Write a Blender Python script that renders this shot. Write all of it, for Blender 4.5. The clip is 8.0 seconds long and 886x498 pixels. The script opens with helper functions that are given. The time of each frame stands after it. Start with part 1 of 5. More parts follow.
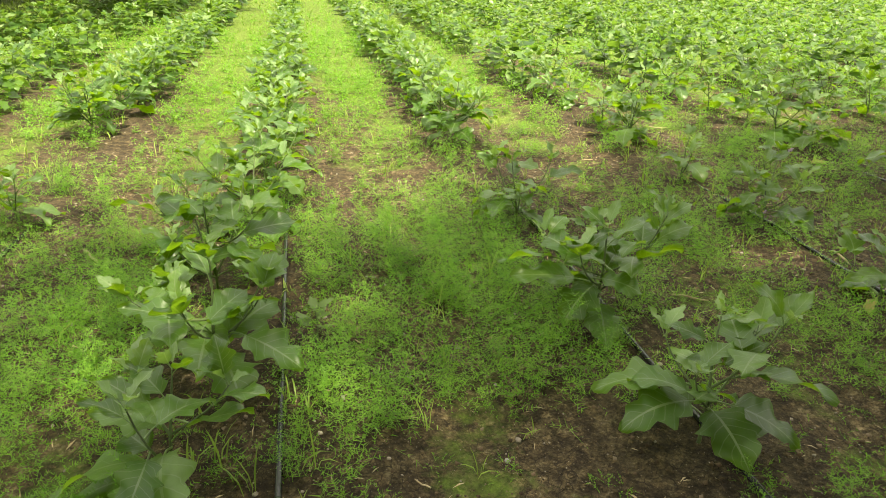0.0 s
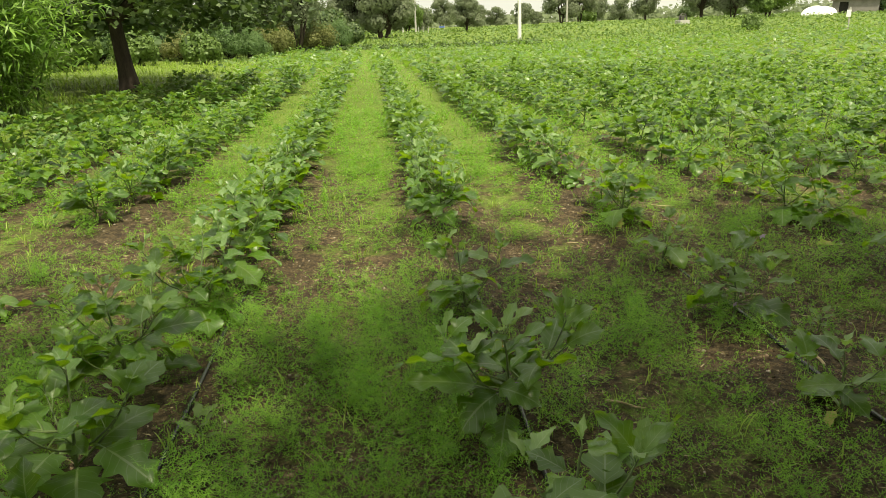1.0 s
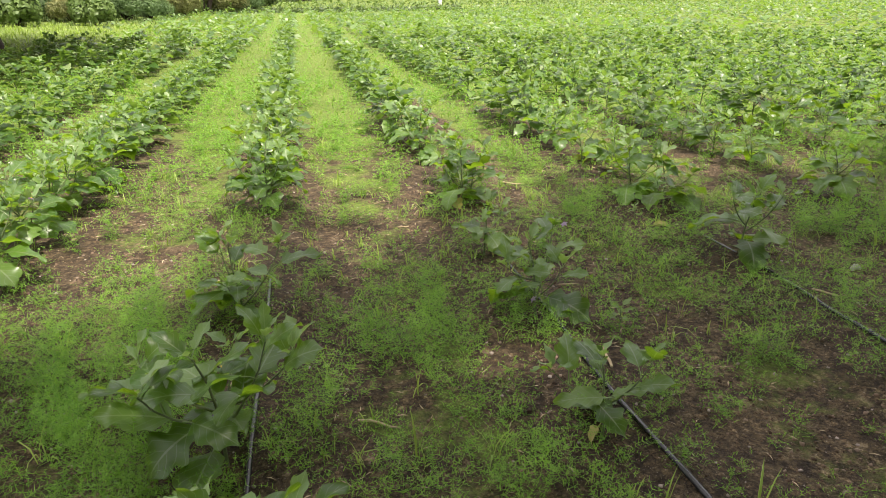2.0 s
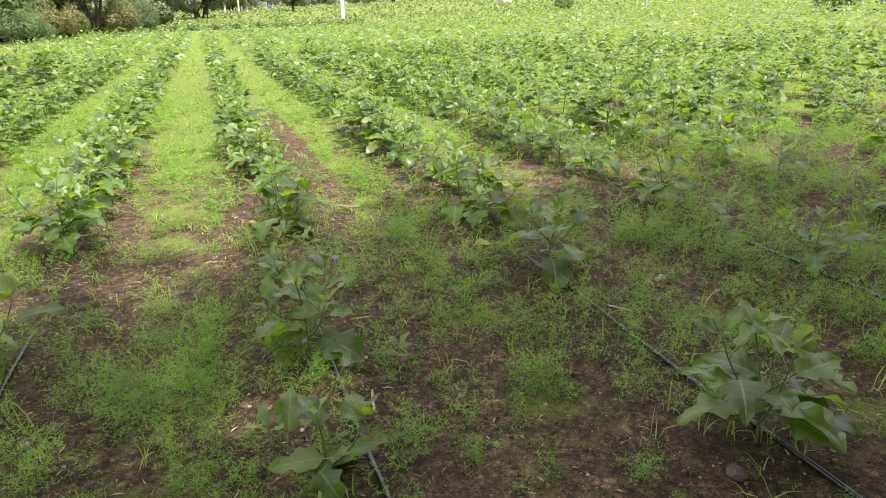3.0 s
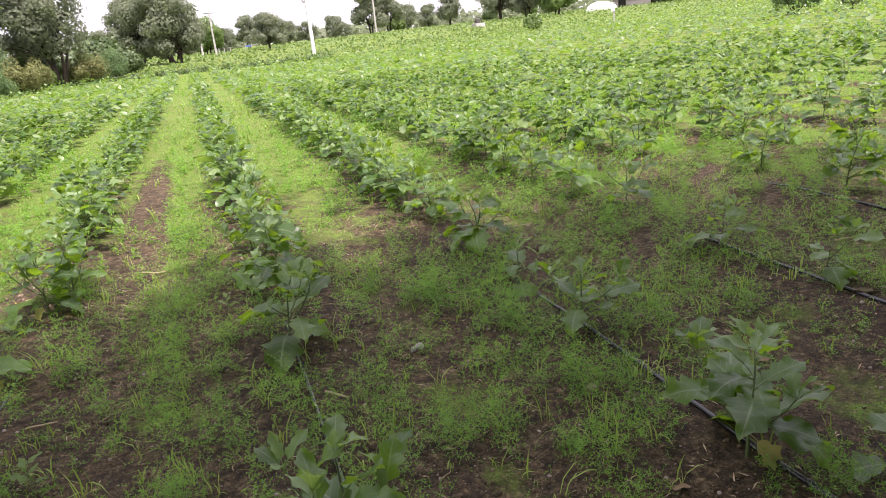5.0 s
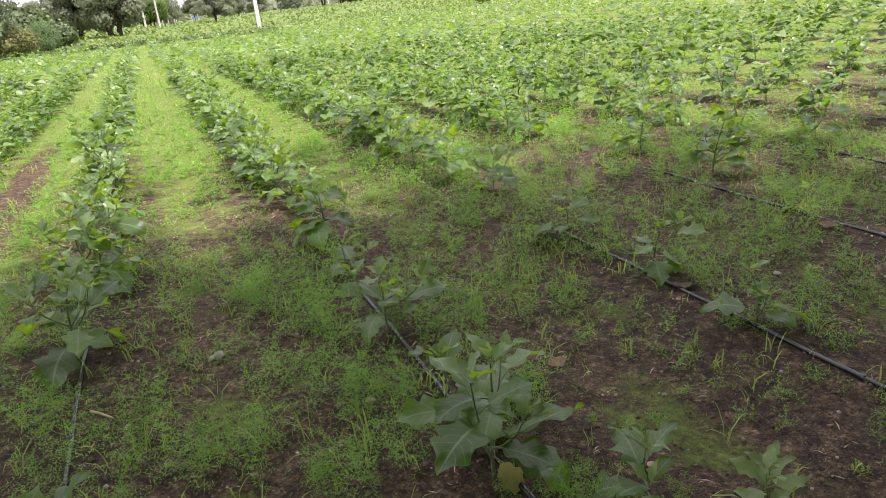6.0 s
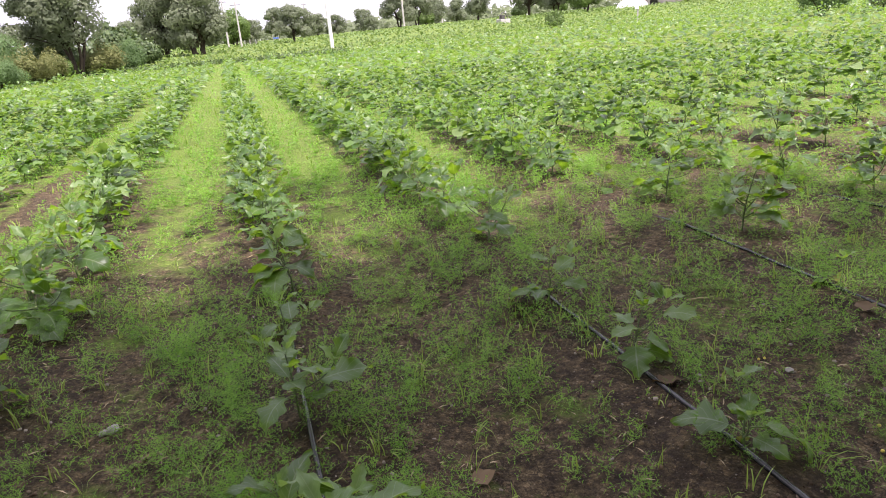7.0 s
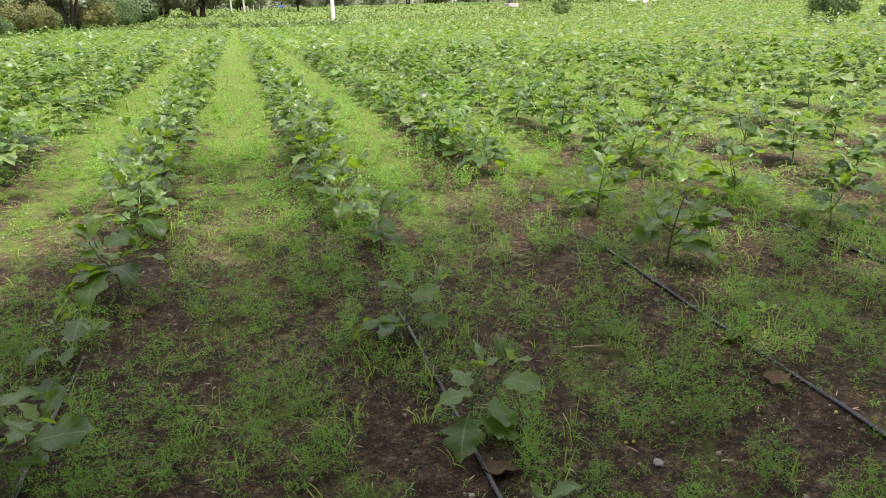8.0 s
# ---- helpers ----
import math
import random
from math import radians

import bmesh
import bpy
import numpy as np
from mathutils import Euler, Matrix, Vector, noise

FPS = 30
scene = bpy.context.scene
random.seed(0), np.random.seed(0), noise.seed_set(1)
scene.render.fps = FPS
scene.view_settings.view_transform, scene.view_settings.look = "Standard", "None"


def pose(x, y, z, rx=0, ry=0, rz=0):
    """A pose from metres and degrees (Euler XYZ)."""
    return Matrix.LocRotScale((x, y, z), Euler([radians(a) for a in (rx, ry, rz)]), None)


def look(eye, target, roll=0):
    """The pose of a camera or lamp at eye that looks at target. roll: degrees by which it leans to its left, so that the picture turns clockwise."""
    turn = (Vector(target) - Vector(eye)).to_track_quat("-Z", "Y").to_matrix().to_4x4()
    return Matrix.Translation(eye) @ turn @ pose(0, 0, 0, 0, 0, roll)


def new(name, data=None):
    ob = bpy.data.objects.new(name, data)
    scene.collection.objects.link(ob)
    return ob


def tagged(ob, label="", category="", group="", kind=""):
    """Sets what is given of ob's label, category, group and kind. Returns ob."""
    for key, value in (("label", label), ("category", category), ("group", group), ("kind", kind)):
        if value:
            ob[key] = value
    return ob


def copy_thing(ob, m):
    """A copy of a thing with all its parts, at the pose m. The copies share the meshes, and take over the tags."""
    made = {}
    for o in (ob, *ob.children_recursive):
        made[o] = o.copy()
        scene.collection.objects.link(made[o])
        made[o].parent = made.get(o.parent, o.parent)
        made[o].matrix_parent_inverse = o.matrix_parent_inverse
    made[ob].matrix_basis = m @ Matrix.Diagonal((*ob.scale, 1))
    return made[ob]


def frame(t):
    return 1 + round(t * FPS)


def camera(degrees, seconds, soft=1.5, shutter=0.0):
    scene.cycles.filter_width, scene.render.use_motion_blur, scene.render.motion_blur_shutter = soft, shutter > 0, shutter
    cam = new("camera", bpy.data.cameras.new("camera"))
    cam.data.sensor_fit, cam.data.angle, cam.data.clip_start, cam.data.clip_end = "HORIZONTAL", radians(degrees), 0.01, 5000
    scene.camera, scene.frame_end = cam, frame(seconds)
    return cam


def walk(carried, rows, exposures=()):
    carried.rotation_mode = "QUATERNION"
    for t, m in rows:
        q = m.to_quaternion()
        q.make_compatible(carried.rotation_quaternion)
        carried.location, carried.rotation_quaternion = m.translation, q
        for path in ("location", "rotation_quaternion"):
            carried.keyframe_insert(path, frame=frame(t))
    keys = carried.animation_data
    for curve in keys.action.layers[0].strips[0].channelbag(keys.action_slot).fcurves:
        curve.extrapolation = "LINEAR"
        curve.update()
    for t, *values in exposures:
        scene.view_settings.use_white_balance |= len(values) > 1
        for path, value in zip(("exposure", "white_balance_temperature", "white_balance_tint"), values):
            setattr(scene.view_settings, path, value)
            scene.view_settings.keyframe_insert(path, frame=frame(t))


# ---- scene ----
cam = camera(67.1, 8.0, 0.4)
PATH = [
    (0, (0.146, -0.234, 1.407), (0.529, 1.552, 0.593), 0.9),
    (0.2, (0.247, -0.225, 1.456), (0.535, 1.623, 0.748), -1.1),
    (0.5, (0.449, -0.201, 1.454), (0.726, 1.673, 0.813), -1.0),
    (0.6, (0.529, -0.193, 1.456), (0.771, 1.702, 0.864), -0.2),
    (0.7, (0.611, -0.211, 1.445), (0.803, 1.685, 0.837), -1.2),
    (0.8, (0.705, -0.197, 1.464), (0.906, 1.697, 0.855), 0.2),
    (1, (0.833, -0.167, 1.469), (1.02, 1.725, 0.847), -1.6),
    (1.2, (0.971, -0.102, 1.45), (1.159, 1.771, 0.776), -2.6),
    (1.3, (1.057, -0.072, 1.429), (1.274, 1.799, 0.755), -0.7),
    (1.4, (1.113, -0.017, 1.407), (1.356, 1.85, 0.73), 0.6),
    (1.5, (1.205, 0.018, 1.418), (1.492, 1.888, 0.77), 4.6),
    (1.7, (1.39, 0.087, 1.438), (1.692, 1.945, 0.761), 2.2),
    (2.8, (2.184, 0.13, 1.451), (2.648, 1.925, 0.7), -3.4),
    (2.9, (2.278, 0.138, 1.461), (2.772, 1.936, 0.739), -2.6),
    (3, (2.342, 0.156, 1.453), (2.937, 1.937, 0.766), -1.8),
    (3.2, (2.524, 0.188, 1.47), (3.236, 1.918, 0.764), -1.0),
    (3.3, (2.566, 0.201, 1.466), (3.385, 1.898, 0.793), -0.2),
    (3.5, (2.709, 0.228, 1.483), (3.603, 1.894, 0.83), -2.0),
    (3.7, (2.858, 0.227, 1.484), (3.727, 1.918, 0.863), -3.7),
    (3.8, (2.919, 0.211, 1.482), (3.744, 1.936, 0.897), -3.3),
    (4, (3.081, 0.166, 1.494), (3.777, 1.941, 0.889), -1.7),
    (4.2, (3.224, 0.15, 1.512), (3.83, 1.958, 0.909), -4.1),
    (5.3, (4.053, 0.133, 1.421), (4.68, 1.922, 0.784), -6.4),
    (5.5, (4.238, 0.099, 1.41), (4.9, 1.869, 0.754), -6.0),
    (5.6, (4.305, 0.101, 1.425), (4.979, 1.874, 0.791), -3.8),
    (5.7, (4.401, 0.061, 1.445), (5.137, 1.814, 0.825), -3.0),
    (5.8, (4.422, 0.052, 1.441), (5.131, 1.814, 0.814), -3.7),
    (6, (4.551, 0.067, 1.433), (5.246, 1.807, 0.733), -5.5),
    (6.2, (4.69, 0.107, 1.409), (5.364, 1.851, 0.698), -4.7),
    (6.3, (4.784, 0.14, 1.396), (5.457, 1.879, 0.674), -3.1),
    (6.4, (4.841, 0.206, 1.403), (5.552, 1.943, 0.712), 0.9),
    (6.5, (4.914, 0.24, 1.433), (5.579, 2.014, 0.791), 1.0),
    (6.7, (5.028, 0.284, 1.431), (5.618, 2.088, 0.8), -2.6),
    (6.8, (5.096, 0.308, 1.424), (5.67, 2.117, 0.792), -4.3),
    (7, (5.257, 0.358, 1.42), (5.778, 2.185, 0.794), -4.8),
    (7.1, (5.346, 0.384, 1.403), (5.856, 2.225, 0.808), -3.5),
    (7.2, (5.438, 0.42, 1.402), (5.945, 2.28, 0.87), -1.2),
    (7.3, (5.536, 0.443, 1.399), (6.009, 2.306, 0.844), -1.5),
    (7.5, (5.69, 0.506, 1.42), (6.126, 2.365, 0.825), -1.8),
    (7.7, (5.836, 0.592, 1.401), (6.302, 2.433, 0.773), -3.2),
    (8, (6.08, 0.777, 1.357), (6.605, 2.584, 0.68), -0.7),
]
EXPOSURES = [(0, 1.45, 8200, -2), (0.3, 1.22, 8200, -2), (0.6, 0.73, 8200, -3), (1, 0.63, 8100, -3), (1.5, 0.85, 7300, 7), (2.8, 1.28, 6750, 26), (3.1, 1.2, 6750, 26), (3.5, 1.08, 6600, 23), (4, 0.98, 6550, 25), (5.5, 1.11, 6400, 30), (6, 1.1, 6400, 29), (6.5, 1.25, 6350, 28), (7, 1.08, 6350, 27), (7.5, 0.8, 6300, 25), (8, 0.87, 6500, 22)]
walk(cam, [(t, look(eye, target, roll)) for t, eye, target, roll in PATH], EXPOSURES)

# ---- world, sun ----
SUN_TO = Vector((0.17, -0.45, 0.88)).normalized()
world = bpy.data.worlds.new("sky")
scene.world = world
world.use_nodes = True
wn, wl = world.node_tree.nodes, world.node_tree.links
sky = wn.new("ShaderNodeTexSky")
sky.sky_type = "NISHITA"
sky.sun_disc = False
sky.sun_elevation = math.asin(SUN_TO.z)
sky.sun_rotation = math.atan2(SUN_TO.x, SUN_TO.y)
sky.dust_density = 5.0
sky.air_density = 1.5
sky_scale = wn.new("ShaderNodeVectorMath")
sky_scale.operation = "SCALE"
sky_scale.inputs["Scale"].default_value = 0.11
wl.new(sky.outputs[0], sky_scale.inputs[0])
cloud = wn.new("ShaderNodeTexNoise")
cloud.inputs["Scale"].default_value = 2.2
cloud.inputs["Detail"].default_value = 5
cramp = wn.new("ShaderNodeValToRGB")
cramp.color_ramp.elements[0].position, cramp.color_ramp.elements[0].color = 0.3, (0.86, 0.89, 0.95, 1)
cramp.color_ramp.elements[1].position, cramp.color_ramp.elements[1].color = 0.62, (1.0, 1.0, 1.0, 1)
wl.new(cloud.outputs["Fac"], cramp.inputs[0])
wmix = wn.new("ShaderNodeMix")
wmix.data_type = "RGBA"
wmix.inputs["Factor"].default_value = 0.85
wl.new(sky_scale.outputs[0], wmix.inputs["A"])
wl.new(cramp.outputs[0], wmix.inputs["B"])
# an overcast sky is dimmest at the horizon and brightest overhead
dirs = wn.new("ShaderNodeTexCoord")
updown = wn.new("ShaderNodeSeparateXYZ")
wl.new(dirs.outputs["Generated"], updown.inputs[0])
dome = wn.new("ShaderNodeMapRange")
dome.inputs["From Min"].default_value, dome.inputs["From Max"].default_value = 0.0, 1.0
dome.inputs["To Min"].default_value, dome.inputs["To Max"].default_value = 0.76, 1.18
wl.new(updown.outputs[2], dome.inputs["Value"])
dim = wn.new("ShaderNodeVectorMath")
dim.operation = "SCALE"
wl.new(wmix.outputs["Result"], dim.inputs[0])
wl.new(dome.outputs[0], dim.inputs["Scale"])
wl.new(dim.outputs[0], wn["Background"].inputs["Color"])
wn["Background"].inputs["Strength"].default_value = 0.95

sun = new("sun", bpy.data.lights.new("sun", "SUN"))
sun.data.energy, sun.data.angle, sun.data.color = 4.4, radians(2.0), (1.0, 0.95, 0.86)
sun.matrix_world = look(SUN_TO * 30, (0, 0, 0))


# ---- materials ----
def material(name):
    m = bpy.data.materials.new(name)
    m.use_nodes = True
    nt = m.node_tree
    return m, nt.nodes, nt.links, nt.nodes["Principled BSDF"]


def ramp(nodes, links, source, stops):
    r = nodes.new("ShaderNodeValToRGB")
    e = r.color_ramp.elements
    while len(e) < len(stops):
        e.new(0.5)
    for el, (p, c) in zip(e, stops):
        el.position, el.color = p, (*c, 1)
    links.new(source, r.inputs[0])
    return r.outputs[0]


def mix(nodes, links, fac, a, b, blend="MIX"):
    n = nodes.new("ShaderNodeMix")
    n.data_type, n.blend_type = "RGBA", blend
    for sock, v in ((n.inputs["Factor"], fac), (n.inputs["A"], a), (n.inputs["B"], b)):
        if isinstance(v, (int, float)):
            sock.default_value = v
        elif isinstance(v, tuple):
            sock.default_value = (*v, 1)
        else:
            links.new(v, sock)
    return n.outputs["Result"]


def mathn(nodes, links, op, a, b=0.0, clamp=False):
    n = nodes.new("ShaderNodeMath")
    n.operation, n.use_clamp = op, clamp
    for sock, v in zip(n.inputs, (a, b)):
        if isinstance(v, (int, float)):
            sock.default_value = v
        else:
            links.new(v, sock)
    return n.outputs[0]


def noise_tex(nodes, links, vec, scale, detail=4, rough=0.6):
    n = nodes.new("ShaderNodeTexNoise")
    n.inputs["Scale"].default_value, n.inputs["Detail"].default_value, n.inputs["Roughness"].default_value = scale, detail, rough
    if vec is not None:
        links.new(vec, n.inputs["Vector"])
    return n.outputs["Fac"]


def plant_material(name, dark, light, through_col, trans=0.35, rough=0.5, spec=0.5, by="island", patch=1.2, veins=False, tip=None, jitter=0.75, sheen=0.0):
    """Leaf tissue: reflects on its face and lets some light through."""
    m, nodes, links, bsdf = material(name)
    geo = nodes.new("ShaderNodeNewGeometry")
    if by == "island":
        rnd = geo.outputs["Random Per Island"]
    else:
        rnd = nodes.new("ShaderNodeObjectInfo").outputs["Random"]
    n1 = noise_tex(nodes, links, geo.outputs["Position"], patch, 3)
    f = mathn(nodes, links, "ADD", mathn(nodes, links, "MULTIPLY", rnd, jitter), mathn(nodes, links, "MULTIPLY", n1, 1.07 - jitter), True)
    col = ramp(nodes, links, f, [(0.12 if jitter > 0.5 else 0.34, dark), (0.72, light), (0.98, tip or light)])
    n2 = noise_tex(nodes, links, geo.outputs["Position"], 60, 3)
    col = mix(nodes, links, mathn(nodes, links, "MULTIPLY", n2, 0.35), col, tuple(c * 0.55 for c in dark))
    thr = mix(nodes, links, 0.7, col, through_col)
    if veins:
        uv = nodes.new("ShaderNodeUVMap")
        sep = nodes.new("ShaderNodeSeparateXYZ")
        links.new(uv.outputs[0], sep.inputs[0])
        au = mathn(nodes, links, "ABSOLUTE", mathn(nodes, links, "SUBTRACT", sep.outputs[0], 0.5))
        mid = mathn(nodes, links, "LESS_THAN", au, 0.022)
        slant = mathn(nodes, links, "SUBTRACT", sep.outputs[1], mathn(nodes, links, "MULTIPLY", au, 0.55))
        wave = mathn(nodes, links, "PINGPONG", mathn(nodes, links, "MULTIPLY", slant, 6.5), 0.5)
        side = mathn(nodes, links, "LESS_THAN", wave, 0.045)
        both = mathn(nodes, links, "MAXIMUM", mid, mathn(nodes, links, "MULTIPLY", side, 0.6))
        col = mix(nodes, links, mathn(nodes, links, "MULTIPLY", both, 0.6), col, (0.30, 0.36, 0.19))
        bump = nodes.new("ShaderNodeBump")
        bump.inputs["Strength"].default_value, bump.inputs["Distance"].default_value = 0.5, 0.004
        hgt = mathn(nodes, links, "SUBTRACT", mathn(nodes, links, "MULTIPLY", noise_tex(nodes, links, geo.outputs["Position"], 90, 2), 0.5), mathn(nodes, links, "MULTIPLY", both, 0.8))
        links.new(hgt, bump.inputs["Height"])
        links.new(bump.outputs[0], bsdf.inputs["Normal"])
    links.new(col, bsdf.inputs["Base Color"])
    bsdf.inputs["Roughness"].default_value = rough
    bsdf.inputs["Specular IOR Level"].default_value = spec
    bsdf.inputs["Sheen Weight"].default_value, bsdf.inputs["Sheen Roughness"].default_value = sheen, 0.4
    tr = nodes.new("ShaderNodeBsdfTranslucent")
    links.new(thr, tr.inputs["Color"])
    mx = nodes.new("ShaderNodeMixShader")
    mx.inputs[0].default_value = trans
    links.new(bsdf.outputs[0], mx.inputs[1])
    links.new(tr.outputs[0], mx.inputs[2])
    links.new(mx.outputs[0], nodes["Material Output"].inputs["Surface"])
    return m


def rough_material(name, dark, light, scale=8, rough=0.8, bump_d=0.01, spec=0.3, metal=0.0, stretch=(1, 1, 1)):
    m, nodes, links, bsdf = material(name)
    tc = nodes.new("ShaderNodeTexCoord")
    mp = nodes.new("ShaderNodeMapping")
    mp.inputs["Scale"].default_value = stretch
    links.new(tc.outputs["Object"], mp.inputs[0])
    a = noise_tex(nodes, links, mp.outputs[0], scale, 6)
    b = noise_tex(nodes, links, mp.outputs[0], scale * 9, 3)
    f = mathn(nodes, links, "ADD", mathn(nodes, links, "MULTIPLY", a, 0.7), mathn(nodes, links, "MULTIPLY", b, 0.3))
    links.new(ramp(nodes, links, f, [(0.3, dark), (0.7, light)]), bsdf.inputs["Base Color"])
    bp = nodes.new("ShaderNodeBump")
    bp.inputs["Distance"].default_value, bp.inputs["Strength"].default_value = bump_d, 0.6
    links.new(f, bp.inputs["Height"])
    links.new(bp.outputs[0], bsdf.inputs["Normal"])
    bsdf.inputs["Roughness"].default_value, bsdf.inputs["Specular IOR Level"].default_value, bsdf.inputs["Metallic"].default_value = rough, spec, metal
    return m


def soil_material():
    m, nodes, links, bsdf = material("soil")
    geo = nodes.new("ShaderNodeNewGeometry")
    pos = geo.outputs["Position"]
    sep = nodes.new("ShaderNodeSeparateXYZ")
    links.new(pos, sep.inputs[0])
    big = noise_tex(nodes, links, pos, 0.9, 5)
    mid = noise_tex(nodes, links, pos, 14, 8, 0.78)
    fine = noise_tex(nodes, links, pos, 110, 5, 0.8)
    f = mathn(nodes, links, "ADD", mathn(nodes, links, "MULTIPLY", mid, 0.6), mathn(nodes, links, "MULTIPLY", fine, 0.4))
    # wide tone range: shading of the crumb relief is put into the colour
    col = ramp(nodes, links, f, [(0.38, (0.009, 0.006, 0.0035)), (0.45, (0.050, 0.035, 0.019)), (0.53, (0.156, 0.115, 0.061)), (0.62, (0.34, 0.27, 0.165))])
    col = mix(nodes, links, mathn(nodes, links, "MULTIPLY", big, 0.25), col, (0.115, 0.074, 0.046), "MIX")
    # darker along rows: damp from the drip pipes plus painted shade under the plants
    damp_and_shade = mathn(nodes, links, "COSINE", mathn(nodes, links, "MULTIPLY", sep.outputs[0], 2 * math.pi / 1.33))
    damp_and_shade = mathn(nodes, links, "MULTIPLY", mathn(nodes, links, "ADD", mathn(nodes, links, "MULTIPLY", damp_and_shade, 0.5), mathn(nodes, links, "MULTIPLY", big, 0.9)), 0.62, True)
    col = mix(nodes, links, mathn(nodes, links, "MULTIPLY", damp_and_shade, 0.5, True), col, (0.027, 0.0175, 0.0105))
    # crumbs and pale grit
    vor = nodes.new("ShaderNodeTexVoronoi")
    vor.inputs["Scale"].default_value = 95
    links.new(pos, vor.inputs["Vector"])
    grit = mathn(nodes, links, "LESS_THAN", vor.outputs["Distance"], 0.2)
    vsep = nodes.new("ShaderNodeSeparateColor")
    links.new(vor.outputs["Color"], vsep.inputs[0])
    keep = mathn(nodes, links, "GREATER_THAN", vsep.outputs[0], 0.74)
    col = mix(nodes, links, mathn(nodes, links, "MULTIPLY", grit, keep), col, (0.30, 0.25, 0.20))
    # clods, each of its own tone, with crevice shade painted as dark seams
    vk = nodes.new("ShaderNodeTexVoronoi")
    vk.inputs["Scale"].default_value = 42
    warp = nodes.new("ShaderNodeTexNoise")
    warp.inputs["Scale"].default_value, warp.inputs["Detail"].default_value = 45, 4
    links.new(pos, warp.inputs["Vector"])
    wsc = nodes.new("ShaderNodeVectorMath")
    wsc.operation = "SCALE"
    wsc.inputs["Scale"].default_value = 0.05
    links.new(warp.outputs["Color"], wsc.inputs[0])
    wadd = nodes.new("ShaderNodeVectorMath")
    wadd.operation = "ADD"
    links.new(pos, wadd.inputs[0])
    links.new(wsc.outputs[0], wadd.inputs[1])
    links.new(wadd.outputs[0], vk.inputs["Vector"])
    ksep = nodes.new("ShaderNodeSeparateColor")
    links.new(vk.outputs["Color"], ksep.inputs[0])
    tone = ramp(nodes, links, ksep.outputs[1], [(0.0, (0.62, 0.60, 0.59)), (0.7, (1.0, 1.0, 1.0)), (1.0, (1.5, 1.45, 1.42))])
    col = mix(nodes, links, 0.9, col, tone, "MULTIPLY")
    seam_shade = nodes.new("ShaderNodeMapRange")
    seam_shade.inputs["From Min"].default_value, seam_shade.inputs["From Max"].default_value = 0.42, 0.62
    links.new(vk.outputs["Distance"], seam_shade.inputs["Value"])
    col = mix(nodes, links, mathn(nodes, links, "MULTIPLY", seam_shade.outputs[0], 0.4), col, (0.018, 0.012, 0.010))
    # cracks of drying crust
    vc = nodes.new("ShaderNodeTexVoronoi")
    vc.feature = "DISTANCE_TO_EDGE"
    vc.inputs["Scale"].default_value = 14
    wob = nodes.new("ShaderNodeVectorMath")
    wob.operation = "ADD"
    nz = nodes.new("ShaderNodeTexNoise")
    nz.inputs["Scale"].default_value = 12
    links.new(pos, nz.inputs["Vector"])
    sc = nodes.new("ShaderNodeVectorMath")
    sc.operation = "SCALE"
    sc.inputs["Scale"].default_value = 0.12
    links.new(nz.outputs["Color"], sc.inputs[0])
    links.new(pos, wob.inputs[0])
    links.new(sc.outputs[0], wob.inputs[1])
    links.new(wob.outputs[0], vc.inputs["Vector"])
    crack = mathn(nodes, links, "MULTIPLY", mathn(nodes, links, "LESS_THAN", vc.outputs["Distance"], 0.018), mathn(nodes, links, "GREATER_THAN", big, 0.5))
    col = mix(nodes, links, mathn(nodes, links, "MULTIPLY", crack, 0.7), col, (0.02, 0.013, 0.01))
    # low moss and seedlings, a closed sward farther out
    far = nodes.new("ShaderNodeMapRange")
    far.inputs["From Min"].default_value, far.inputs["From Max"].default_value = 4.0, 11.0
    far.inputs["To Min"].default_value, far.inputs["To Max"].default_value = -0.09, 0.26
    links.new(sep.outputs[1], far.inputs["Value"])
    sward = noise_tex(nodes, links, pos, 2.6, 6, 0.7)
    bank = nodes.new("ShaderNodeMapRange")
    bank.inputs["From Min"].default_value, bank.inputs["From Max"].default_value = -4.0, -5.2
    bank.inputs["To Min"].default_value, bank.inputs["To Max"].default_value = 0.0, 0.3
    links.new(sep.outputs[0], bank.inputs["Value"])
    rows = mathn(nodes, links, "COSINE", mathn(nodes, links, "MULTIPLY", sep.outputs[0], 2 * math.pi / 1.33))
    g = mathn(nodes, links, "ADD", mathn(nodes, links, "ADD", sward, far.outputs[0]), bank.outputs[0])
    g = mathn(nodes, links, "SUBTRACT", g, mathn(nodes, links, "MULTIPLY", rows, 0.10))
    # a trodden strip left bare between two rows
    dx = mathn(nodes, links, "MULTIPLY", mathn(nodes, links, "SUBTRACT", sep.outputs[0], 3.15), 4.5)
    dy = mathn(nodes, links, "MULTIPLY", mathn(nodes, links, "SUBTRACT", sep.outputs[1], 8.5), 0.22)
    gap = mathn(nodes, links, "SUBTRACT", 1.0, mathn(nodes, links, "ADD", mathn(nodes, links, "MULTIPLY", dx, dx), mathn(nodes, links, "MULTIPLY", dy, dy)), True)
    g = mathn(nodes, links, "SUBTRACT", g, mathn(nodes, links, "MULTIPLY", gap, 0.34))
    gm = nodes.new("ShaderNodeMapRange")
    gm.inputs["From Min"].default_value, gm.inputs["From Max"].default_value = 0.5, 0.66
    links.new(g, gm.inputs["Value"])
    gfine = noise_tex(nodes, links, pos, 38, 4, 0.8)
    gcol = ramp(nodes, links, gfine, [(0.3, (0.06, 0.12, 0.012)), (0.7, (0.22, 0.33, 0.05))])
